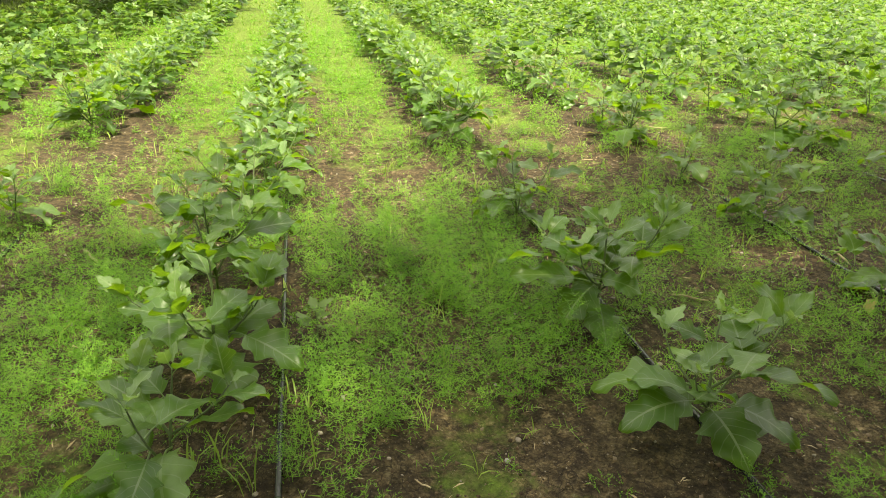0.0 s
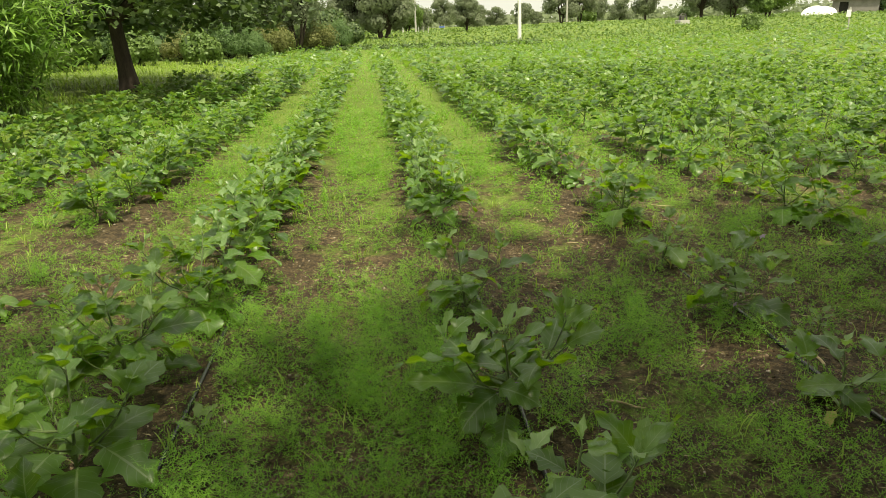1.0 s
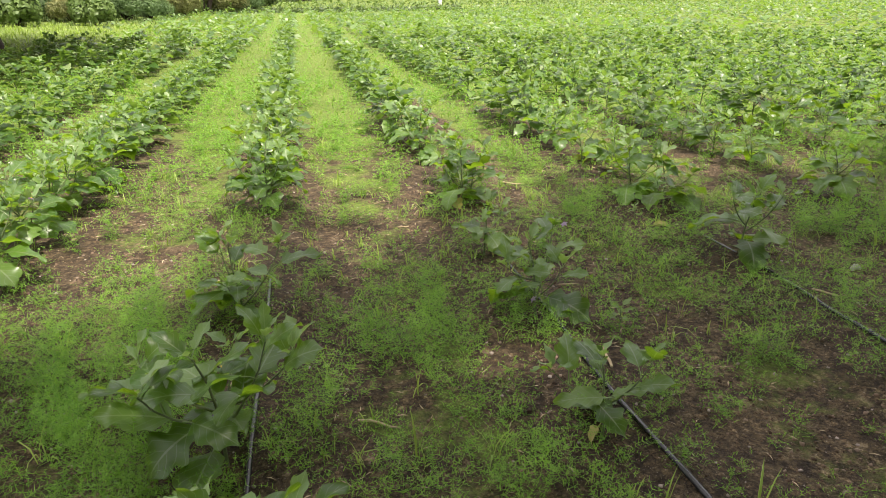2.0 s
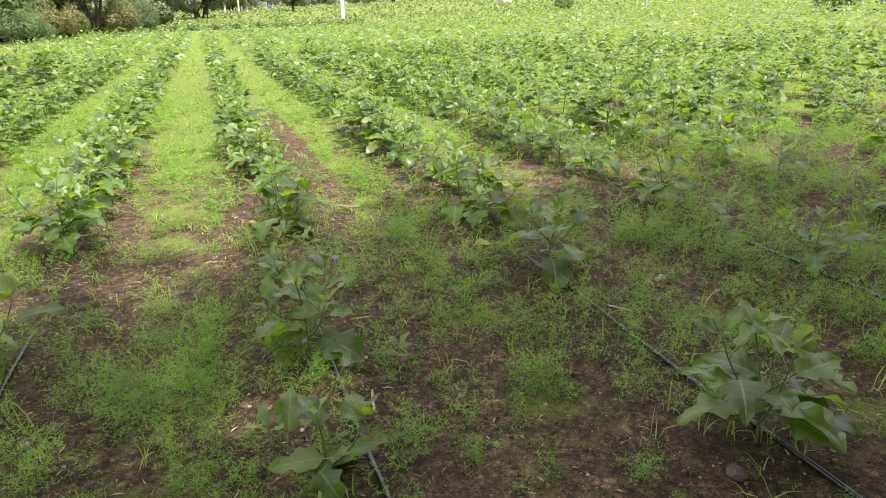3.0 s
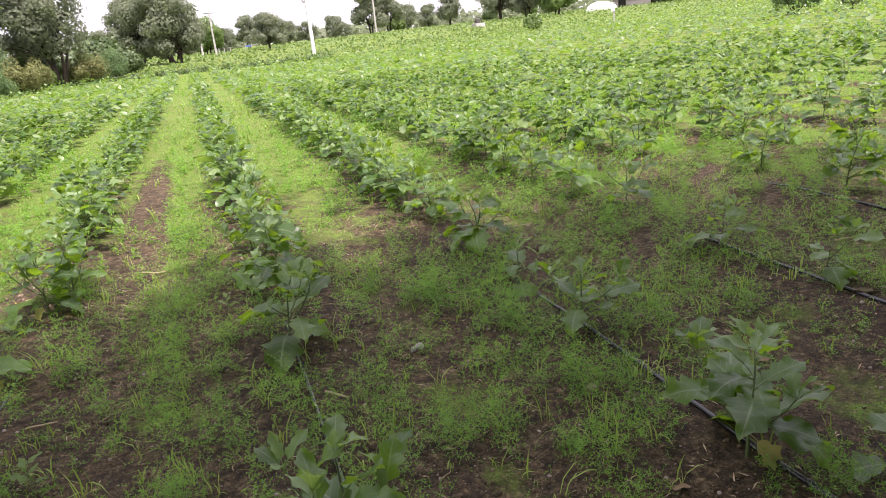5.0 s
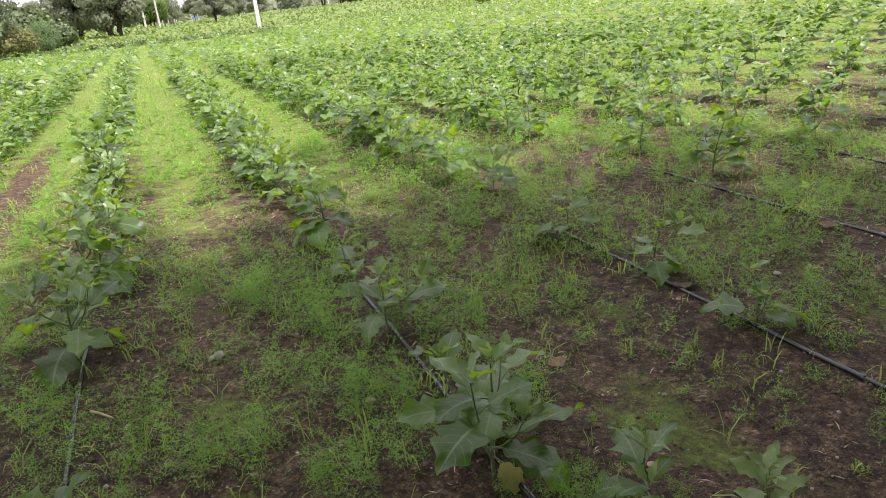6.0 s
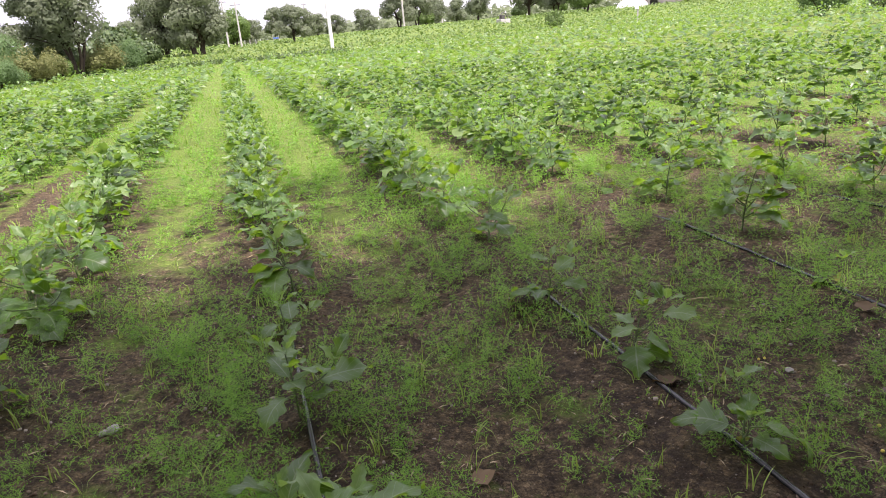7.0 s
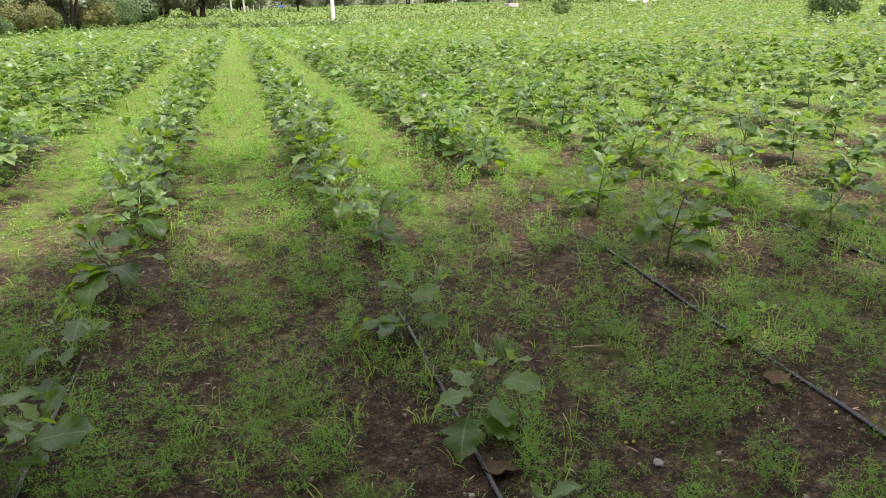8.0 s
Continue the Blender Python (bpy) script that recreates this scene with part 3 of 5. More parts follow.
def foliage_mesh(seed, across, along, lean):
    """All leaves of a farther plant in one mesh, and its stems."""
    r = random.Random(seed)
    high = r.uniform(0.48, 0.60)
    lines, leaves = plant_frame(r, high, 0.20, 1.1)
    t = Tubes(4)
    for pts, radii in lines[: 4]:
        t.add(pts[::2], radii[::2])
    base = leaf_mesh("tmp", seed, across, along, SUNLIT_LEAF_FAR, 0.6)
    co = np.array([v.co[:] for v in base.vertices])
    polys = np.array([p.vertices[:] for p in base.polygons])[: across * along]
    co = co[: (across + 1) * (along + 1)]
    bpy.data.meshes.remove(base)
    V, F = [], []
    keep = leaves if lean == 0 else leaves[::lean]
    for place, turn, lift, size, age in keep:
        m = np.array(leaf_pose(place, turn, lift, size * (1.0 if lean == 0 else 1.6), r))
        F.append(polys + len(V) * len(co))
        V.append(co @ m[:3, :3].T + m[:3, 3])
    return np.concatenate(V), np.concatenate(F), t


VARIANTS = []
for s in range(8):
    V, F, t = foliage_mesh(40 + s, 2, 7, 0)
    root = empty("eggplant_plant", pose(PITCH * (s - 1), 6.9, ground_z(PITCH * (s - 1), 6.9), 0, 0, 40 * s), "bushy green eggplant plant in a planted row", "eggplant plant", "eggplant rows")
    child("stem", t.mesh("stem", STEM), root)
    child("foliage", raw_mesh("foliage", V, F, SUNLIT_LEAF_FAR, True), root)
    VARIANTS.append(root)


def in_field(x, y):
    left = -4.3 if y < 22 else -4.3 - (y - 22) * 0.06
    end = 51.5 if x < 12 else 51.5 + (x - 12) * 0.15
    if x > 26:
        end = min(end, 62)
    return left < x < 62 and y < end


rp = random.Random(77)
middle, distant = [], []
for k in range(-5, 47):
    y = 7.4 if -1 <= k <= 6 else 6.5 if k == 7 else 3.2 + rp.uniform(0, 0.4) if k > 7 else 4.6 + rp.uniform(0, 0.5)
    if k == -3:
        y = 6.2
    while y < 62:
        x = PITCH * k + rp.uniform(-0.06, 0.06)
        if in_field(x, y) and rp.random() > 0.05:
            (middle if math.hypot(x - 3.5, y) < 13.8 and len(middle) < 240 else distant).append((x, y))
        y += rp.uniform(0.48, 0.70) * (1.22 if k > 5 and y < 26 else 1.0)
for x, y in middle:
    s = rp.uniform(0.82, 1.12)
    copy_thing(rp.choice(VARIANTS), pose(x, y, ground_z(x, y), 0, 0, rp.uniform(0, 360)) @ Matrix.Diagonal((s, s, s * rp.uniform(0.85, 1.1), 1)))


def far_plants(name, places, kits):
    V, F, n = [], [], 0
    for x, y in places:
        v, f = rp.choice(kits)
        a, s = rp.uniform(0, 6.28), rp.uniform(0.8, 1.15)
        c, q = math.cos(a) * s, math.sin(a) * s
        w = np.empty_like(v)
        w[:, 0], w[:, 1], w[:, 2] = v[:, 0] * c - v[:, 1] * q + x, v[:, 0] * q + v[:, 1] * c + y, v[:, 2] * s * rp.uniform(0.85, 1.15) + float(land(x, y))
        V.append(w)
        F.append(f + n)
        n += len(v)
    ob = new(name, raw_mesh(name, np.concatenate(V), np.concatenate(F), SUNLIT_LEAF_FAR, True))
    return tagged(ob, "many bushy green eggplant plants in long rows", "eggplant crop", kind="stuff")


kit_a = [foliage_mesh(60 + s, 2, 3, 0)[:2] for s in range(6)]
kit_b = [foliage_mesh(70 + s, 2, 2, 7)[:2] for s in range(6)]
far_plants("eggplant_crop", [p for p in distant if math.hypot(p[0] - 3, p[1]) < 22], kit_a)
far_plants("eggplant_crop", [p for p in distant if math.hypot(p[0] - 3, p[1]) >= 22], kit_b)

# ---- drip pipes ----
for k in range(-3, 12):
    rr = random.Random(300 + k)
    t = Tubes(8)
    pts, y, x = [], -1.0, PITCH * k + 0.02
    off = rr.uniform(0, 50)
    while y < 20:
        xx = x + 0.035 * noise.noise(Vector((y * 0.45, off, 0)))
        pts.append((xx, y, ground_z(xx, y) + 0.010 + 0.012 * noise.noise(Vector((y * 1.3, off, 3))) - 0.035 * float(smoothstep(3.0, 4.2, y - (0.8 if k > 5 else 0)))))
        y += 0.22
    t.add(pts, [0.0105] * len(pts))
    ob = new("drip_pipe", t.mesh("drip_pipe", PIPE))
    tagged(ob, "black plastic drip irrigation pipe lying along a row", "drip pipe", "drip pipes")
    for e in range(4):
        p = pts[8 + 7 * e + rr.randint(0, 3)]
        c = Tubes(8)
        c.add([(p[0], p[1] - 0.012, p[2]), (p[0], p[1] - 0.010, p[2]), (p[0], p[1] + 0.010, p[2]), (p[0], p[1] + 0.012, p[2])], [0.0105, 0.0135, 0.0135, 0.0105])
        child("clip", c.mesh("clip", PIPE), ob)


# ---- weeds and grass ----
def fronds(P, az, length, lift, curl, leaflets, width, seed, reach=0.22):
    """Feathery fronds: a curved rib with narrow leaflets on both sides, as arrays of triangles."""
    rng = np.random.default_rng(seed)
    n = len(P)
    s = np.linspace(0.18, 1.0, leaflets)[None, :]
    L = length[:, None]
    ang = lift[:, None] - curl[:, None] * s
    hor, ver = np.cos(ang) * s * L, np.sin(np.maximum(ang, -0.4)) * s * L
    ca, sa = np.cos(az)[:, None], np.sin(az)[:, None]
    base = np.stack([P[:, :1] + hor * ca, P[:, 1:2] + hor * sa, P[:, 2:3] + ver], -1)
    tang = np.stack([np.cos(ang) * ca, np.cos(ang) * sa, np.sin(ang)], -1)
    tilt = rng.uniform(-0.6, 0.6, (n, 1))
    side = np.stack([-sa * np.cos(tilt) + 0 * s, ca * np.cos(tilt) + 0 * s, np.sin(tilt) + 0 * s], -1)
    up = np.cross(tang, side)
    tris = []
    for sgn in (-1, 1):
        ll = reach * L * (np.sin(np.pi * (0.15 + 0.8 * s)) * rng.uniform(0.6, 1.25, (n, leaflets)))
        d = side * sgn * 0.7 + tang * 0.5 + up * 0.1 + rng.normal(0, 0.24, (n, leaflets, 3))
        tip = base + d * ll[..., None]
        w = tang * (width * rng.uniform(0.7, 1.3, (n, leaflets)))[..., None]
        tris.append(np.stack([base - w, base + w, tip], -2).reshape(-1, 3, 3))
    rib0 = P[:, None, :] + side[:, :1] * width * 0.6
    rib1 = P[:, None, :] - side[:, :1] * width * 0.6
    tris.append(np.concatenate([rib0, rib1, base[:, leaflets // 2: leaflets // 2 + 1]], 1))
    tris.append(np.stack([base[:, leaflets // 2] - side[:, 0] * width * 0.6, base[:, leaflets // 2] + side[:, 0] * width * 0.6, base[:, -1]], 1))
    return np.concatenate(tris)


def cover(x, y):
    """How closely weeds stand at a place, 0 to 1."""
    n = 0.34 * field_noise(x, y, 0.7, 2) + 0.50 * field_noise(x, y, 2.1, 7) + 0.60 * field_noise(x, y, 4.6, 15)
    lane = 0.5 - 0.5 * math.cos(2 * math.pi * x / PITCH)
    base = float(np.interp(x, [-2, 0.6, 1.6, 2.6, 9], [0.84, 0.82, 0.76, 0.72, 0.76]))
    base = base + (0.86 - base) * float(smoothstep(3.2, 5.4, y)) if base < 0.86 else base
    base += 0.12 * float(smoothstep(7, 14, y))
    here = float(smoothstep(2.4, 3.2, x) * smoothstep(7.6, 6.6, x))
    base += here * (0.20 * math.exp(-((y - 3.7) / 0.8) ** 2) - 0.34 * float(smoothstep(2.3, 1.4, y)))
    bare = float(smoothstep(0.60, 0.25, math.hypot((x - 0.75) * 0.9, y - 1.2)))
    base += 0.36 * float(smoothstep(5.3, 6.6, x)) * float(smoothstep(2.4, 3.2, y))
    lush = math.exp(-((x - 0.72) / 0.5) ** 2 - ((y - 2.4) / 0.9) ** 2)
    base += 0.55 * lush + 0.35 * math.exp(-((x + 0.85) / 0.6) ** 2 - ((y - 1.8) / 1.0) ** 2)
    for bx, by, wx, wy in ((0.38, 4.1, 0.22, 0.75), (3.15, 7.8, 0.22, 3.8), (1.95, 6.6, 0.2, 1.1), (5.95, 5.6, 0.25, 0.5), (4.6, 6.4, 0.2, 0.7)):
        base -= 0.6 * math.exp(-((x - bx) / wx) ** 2 - ((y - by) / wy) ** 2)
    return max(0.0, min(1.0, base + n * 1.5 + (0.10 + 0.35 * float(smoothstep(4.5, 7, y))) * (lane - 0.5) - 0.8 * bare))


def weed_patch(name, x0, x1, y0, y1, per_m2, each, leaflets, width, size, seed, low=0.0):
    rw = random.Random(seed)
    count = int((x1 - x0) * (y1 - y0) * per_m2)
    P, H = [], []
    for _ in range(count):
        x, y = rw.uniform(x0, x1), rw.uniform(y0, y1)
        strip = math.exp(-((x - 3.15) / 0.25) ** 2 - ((y - 8.5) / 4.2) ** 2)
        c = max(cover(x, y), low * (0.4 + 0.6 * abs(math.sin(math.pi * x / PITCH)) - strip))
        if rw.random() < 1.25 * c ** 1.5 and in_field(x, y):
            P.append((x, y, ground_z(x, y) - 0.004))
            tall = float(np.interp(x, [1.2, 3.0], [0.95, 0.8]) + 0.25 * smoothstep(3.4, 5.5, y)) + 0.6 * math.exp(-((x - 0.70) / 0.55) ** 2 - ((y - 2.2) / 0.8) ** 2)
            H.append(size * tall * (0.30 + 1.05 * c * c) * rw.uniform(0.45, 1.25))
    P, H = np.array(P), np.array(H)
    rng = np.random.default_rng(seed)
    PP, HH = np.repeat(P, each, 0), np.repeat(H, each)
    n = len(PP)
    spread = np.stack([rng.normal(0, 1, n), rng.normal(0, 1, n), np.zeros(n)], 1) * (HH * 0.32)[:, None]
    PP = PP + spread
    PP[:, 2] += HH * rng.uniform(0.0, 0.62, n) * np.exp(-(spread[:, 0] ** 2 + spread[:, 1] ** 2) / (0.25 * HH * HH))
    out = np.arctan2(spread[:, 1], spread[:, 0]) + rng.normal(0, 0.8, n)
    T = fronds(PP, out, HH * rng.uniform(0.35, 0.65, n), rng.uniform(-0.1, 1.4, n), rng.uniform(0.1, 0.9, n), leaflets, width, seed)
    ob = new(name, raw_mesh(name, T.reshape(-1, 3), np.arange(len(T) * 3).reshape(-1, 3), WEED))
    tagged(ob, "bright green feathery weeds covering the soil between rows", "weeds", kind="stuff")


def weed_plumes(x0, x1, y0, y1, per_m2, size, width, seed, leaflets=5, gap=0.022):
    """Feathery weeds as separate bushy plumes: a few stems that fan out, each clad in fronds."""
    rw = random.Random(seed)
    rng = np.random.default_rng(seed)
    PP, AZ, LE, LI = [], [], [], []
    for _ in range(int((x1 - x0) * (y1 - y0) * per_m2)):
        x, y = rw.uniform(x0, x1), rw.uniform(y0, y1)
        c = cover(x, y)
        if rw.random() > 1.2 * c ** 1.2:
            continue
        high = size * (0.45 + 0.75 * c * c) * rw.uniform(0.55, 1.25)
        z0 = ground_z(x, y) - 0.004
        for _ in range(rw.randint(4, 6)):
            a, out = rw.uniform(0, 6.283), rw.uniform(0.05, 0.75)
            long, bow = high * rw.uniform(0.65, 1.1), rw.uniform(0.0, 0.35)
            n = max(4, round(long / gap))
            q = np.linspace(0.15, 1.0, n)
            r = long * (q * math.sin(out) + bow * q * q * 0.4)
            PP.append(np.stack([x + r * math.cos(a), y + r * math.sin(a), z0 + long * q * math.cos(out) * (1 - 0.2 * bow * q)], 1))
            AZ.append(rng.uniform(0, 6.283) + 2.4 * np.arange(n) + rng.normal(0, 0.3, n))
            LE.append((0.026 + 0.26 * long) * (1.12 - 0.62 * q) * rng.uniform(0.8, 1.2, n))
            LI.append(0.25 + 0.75 * q + rng.normal(0, 0.2, n))
    P, n = np.concatenate(PP), sum(map(len, PP))
    T = fronds(P, np.concatenate(AZ), np.concatenate(LE), np.concatenate(LI), rng.uniform(0.2, 0.9, n), leaflets, width, seed, 0.36)
    ob = new("feathery_weeds", raw_mesh("feathery_weeds", T.reshape(-1, 3), np.arange(len(T) * 3).reshape(-1, 3), WEED))
    tagged(ob, "bushy plumes of bright green feathery weed", "weeds", kind="stuff")


def blades(P, H, each, width, seed):
    rng = np.random.default_rng(seed)
    PP, HH = np.repeat(P, each, 0), np.repeat(H, each)
    n = len(PP)
    az, bend = rng.uniform(0, 6.283, n), rng.uniform(0.1, 1.1, n)
    HH = HH * rng.uniform(0.5, 1.15, n)
    PP = PP + np.stack([rng.normal(0, 0.012, n), rng.normal(0, 0.012, n), np.zeros(n)], 1)
    d = np.stack([np.cos(az), np.sin(az), np.zeros(n)], 1)
    sd = np.stack([-np.sin(az), np.cos(az), np.zeros(n)], 1) * (width * rng.uniform(0.6, 1.3, n))[:, None]
    rows = []
    for s, w in ((0, 0.6), (0.4, 1.0), (0.75, 0.75), (1.0, 0.08)):
        a = bend * s * 1.3
        c = PP + d * (HH * s * np.sin(a) * 0.9)[:, None] + np.array([0, 0, 1.0]) * (HH * s * np.cos(a))[:, None]
        rows += [c - sd * w, c + sd * w]
    V = np.stack(rows, 1).reshape(-1, 3)
    q = np.array([(0, 1, 3, 2), (2, 3, 5, 4), (4, 5, 7, 6)])
    return V, (q[None] + 8 * np.arange(n)[:, None, None]).reshape(-1, 4)


def grass_patch(x0, x1, y0, y1, per_m2, each, width, high, seed, mat=GRASS, name="grass_tufts", label="light green grass tufts sprouting from the soil", inside=True):
    rw = random.Random(seed)
    P, H = [], []
    for _ in range(int((x1 - x0) * (y1 - y0) * per_m2)):
        x, y = rw.uniform(x0, x1), rw.uniform(y0, y1)
        c = 0.5 + 0.8 * field_noise(x, y, 1.1, 21)
        if rw.random() < c and (not inside or in_field(x, y)):
            P.append((x, y, ground_z(x, y) - 0.003))
            H.append(high * rw.uniform(0.5, 1.3))
    V, F = blades(np.array(P), np.array(H), each, width, seed)
    tagged(new(name, raw_mesh(name, V, F, mat)), label, "grass", kind="stuff")


weed_patch("feathery_weeds", -2.6, 2.3, 0.7, 5.2, 22, 12, 5, 0.0018, 0.13, 1, 0.4)
weed_plumes(-2.0, 2.3, 0.8, 3.4, 72, 0.175, 0.0018, 9, 4)
weed_plumes(0.15, 1.2, 1.45, 3.2, 44, 0.25, 0.0018, 10, 5)
weed_plumes(-1.4, -0.35, 1.0, 3.0, 40, 0.21, 0.0018, 12, 6)
weed_plumes(-2.6, 2.3, 3.4, 5.4, 42, 0.160, 0.0020, 14, 4)
weed_patch("feathery_weeds", -4.3, 10.5, -2.2, 0.7, 13, 12, 4, 0.0030, 0.15, 21)
weed_patch("feathery_weeds", -4.3, -2.6, 0.7, 5.2, 22, 20, 4, 0.0036, 0.19, 22)
weed_patch("feathery_weeds", 9.8, 12.5, 0.7, 2.6, 22, 20, 4, 0.0036, 0.18, 23)
weed_patch("feathery_weeds", 2.1, 9.8, 0.7, 3.2, 36, 8, 5, 0.0016, 0.10, 5, 0.35)
weed_plumes(2.1, 9.8, 0.8, 3.2, 98, 0.165, 0.0017, 15, 4)
weed_plumes(2.1, 9.8, 3.2, 5.4, 56, 0.165, 0.0020, 16, 4)
weed_plumes(-3.0, 9.8, 5.4, 8.0, 34, 0.175, 0.0050, 17, 3, 0.034)
weed_plumes(-4.0, 11.0, 8.0, 13.0, 15, 0.19, 0.0085, 18, 2, 0.036)
weed_patch("feathery_weeds", -4.2, 9.5, 5.2, 9.5, 12, 9, 3, 0.0050, 0.17, 2, 0.45)
weed_patch("feathery_weeds", 9.5, 14.5, 2.6, 9.5, 20, 12, 3, 0.0052, 0.20, 7, 0.42)
weed_patch("feathery_weeds", -4.3, 18, 9.5, 20, 10, 6, 3, 0.0095, 0.20, 3, 0.6)
weed_patch("feathery_weeds", -5, 18, 20, 51, 2.8, 6, 3, 0.020, 0.25, 4, 0.6)
grass_patch(-2.6, 3.2, 0.7, 5.5, 26, 5, 0.0028, 0.125, 11)
grass_patch(3.2, 10, 0.7, 4.4, 40, 4, 0.0026, 0.125, 14)
grass_patch(3.2, 10, 4.4, 5.5, 26, 5, 0.0028, 0.125, 16)
grass_patch(-4.3, 12, -2.6, 0.7, 12, 5, 0.0042, 0.12, 15)
grass_patch(-4, 13, 5.5, 11, 7, 6, 0.0036, 0.12, 12)
grass_patch(-4, 18, 11, 22, 5, 6, 0.007, 0.13, 13)

# pebbles and crumbs on the bare soil
ico = bmesh.new()
bmesh.ops.create_icosphere(ico, subdivisions=1, radius=1)
ICO_V = np.array([v.co[:] for v in ico.verts])
ICO_F = np.array([[v.index for v in f.verts] for f in ico.faces])
ico.free()


def scatter_stones(name, count, x0, x1, y0, y1, small, large, mat, label, seed):
    rw = random.Random(seed)
    V, F = [], []
    for i in range(count):
        x, y = rw.uniform(x0, x1), rw.uniform(y0, y1)
        s = small + (large - small) * rw.random() ** 4
        j = np.array([rw.uniform(0.7, 1.3) for _ in range(12)])[:, None]
        a = rw.uniform(0, 6.28)
        v = ICO_V * j * np.array([s, s * rw.uniform(0.6, 1), s * rw.uniform(0.4, 0.8)])
        v = np.stack([v[:, 0] * math.cos(a) - v[:, 1] * math.sin(a), v[:, 0] * math.sin(a) + v[:, 1] * math.cos(a), v[:, 2]], 1)
        V.append(v + np.array([x, y, ground_z(x, y) + s * 0.2]))
        F.append(ICO_F + 12 * i)
    tagged(new(name, raw_mesh(name, np.concatenate(V), np.concatenate(F), mat)), label, "pebbles", kind="stuff")


CRUMB = plant_material("soil_crumb", (0.036, 0.023, 0.015), (0.20, 0.138, 0.092), (0.05, 0.03, 0.02), 0.0, 0.9, 0.2, "island", 3.0, False, (0.34, 0.27, 0.21))
OCT_V = np.array([(1, 0, 0), (0, 1, 0), (-1, 0, 0), (0, -1, 0), (0, 0, 1), (0, 0, -1)], float)
OCT_F = np.array([(0, 1, 4), (1, 2, 4), (2, 3, 4), (3, 0, 4), (1, 0, 5), (2, 1, 5), (3, 2, 5), (0, 3, 5)])


def scatter_crumbs(count, x0, x1, y0, y1, seed):
    """Angular crumbs of dry soil, thickest where the soil lies bare."""
    rng, rw = np.random.default_rng(seed), random.Random(seed)
    P = []
    while len(P) < count:
        x, y = rw.uniform(x0, x1), rw.uniform(y0, y1)
        if rw.random() < 0.45 + 0.9 * field_noise(x, y, 1.7, 33):
            P.append((x, y, ground_z(x, y) + 0.001))
    P = np.array(P)
    n = len(P)
    size = 0.0040 + 0.009 * rng.random(n) ** 3
    A = rng.normal(0, 1, (n, 3, 3))
    Q, _ = np.linalg.qr(A)
    shape = OCT_V[None] * rng.uniform(0.6, 1.25, (n, 6, 1)) * size[:, None, None]
    V = np.einsum("nij,nkj->nki", Q, shape) + P[:, None, :]
    F = (OCT_F[None] + 6 * np.arange(n)[:, None, None]).reshape(-1, 3)
    tagged(new("soil_crumbs", raw_mesh("soil_crumbs", V.reshape(-1, 3), F, CRUMB)), "angular crumbs of dry brown soil", "soil crumbs", kind="stuff")


scatter_crumbs(15000, -1.2, 9.4, 0.8, 5.2, 5)
scatter_stones("pebbles", 2600, -1.5, 9.5, 0.8, 5.6, 0.0035, 0.012, STONE, "small pale brown pebbles strewn on soil", 6)


# ---- trees ----
def cards(P, size, seed, slim=0.45, level=0.5):
    """Folded leaf blades at the given places."""
    rng = np.random.default_rng(seed)
    n = len(P)
    a = rng.normal(0, 1, (n, 3))
    a[:, 2] = a[:, 2] * (1 - level) - 0.25
    a /= np.linalg.norm(a, axis=1, keepdims=True)
    b = np.cross(a, rng.normal(0, 0.5, (n, 3)) + np.array([0, 0, 1.0]))
    b /= np.linalg.norm(b, axis=1, keepdims=True) + 1e-6
    c = np.cross(b, a)
    s = (size * rng.uniform(0.6, 1.3, n))[:, None]
    mid = P + a * s * 0.5 + c * s * 0.10
    V = np.stack([P, mid + b * s * slim, P + a * s, mid - b * s * slim], 1).reshape(-1, 3)
    return V, np.arange(4 * n).reshape(-1, 4)


def limb(t, r, p, d, length, rad, depth, tips, bend=0.35):
    pts, radii = [p], [rad]
    for i in range(4):
        d = (d + Vector((r.uniform(-bend, bend), r.uniform(-bend, bend), r.uniform(-0.1, 0.22)))).normalized()
        p = p + d * length / 4
        pts.append(p)
        radii.append(rad * (1 - 0.15 * (i + 1)))
        if depth > 0 and i >= 1:
            dd = (d + Vector((r.uniform(-1, 1), r.uniform(-1, 1), r.uniform(-0.2, 0.5))) * 0.9).normalized()
            limb(t, r, p, dd, length * r.uniform(0.55, 0.8), rad * 0.5, depth - 1, tips, bend)
    t.add(pts, radii)
    tips += [pts[-1], pts[-2]]


def turned_cards(P, N, size, seed, slim=0.5, fuzz=0.42):
    """Folded leaf blades at the given places that face roughly the given ways."""
    rng = np.random.default_rng(seed)
    n = len(P)
    N = N + rng.normal(0, fuzz, (n, 3))
    N /= np.linalg.norm(N, axis=1, keepdims=True) + 1e-6
    a = np.cross(N, rng.normal(0, 1, (n, 3)))
    a /= np.linalg.norm(a, axis=1, keepdims=True) + 1e-6
    b = np.cross(N, a)
    s = (size * rng.uniform(0.55, 1.35, n))[:, None]
    mid = P + a * s * 0.5 + N * s * 0.12
    V = np.stack([P, mid + b * s * slim, P + a * s, mid - b * s * slim], 1).reshape(-1, 3)
    return V, np.arange(4 * n).reshape(-1, 4)


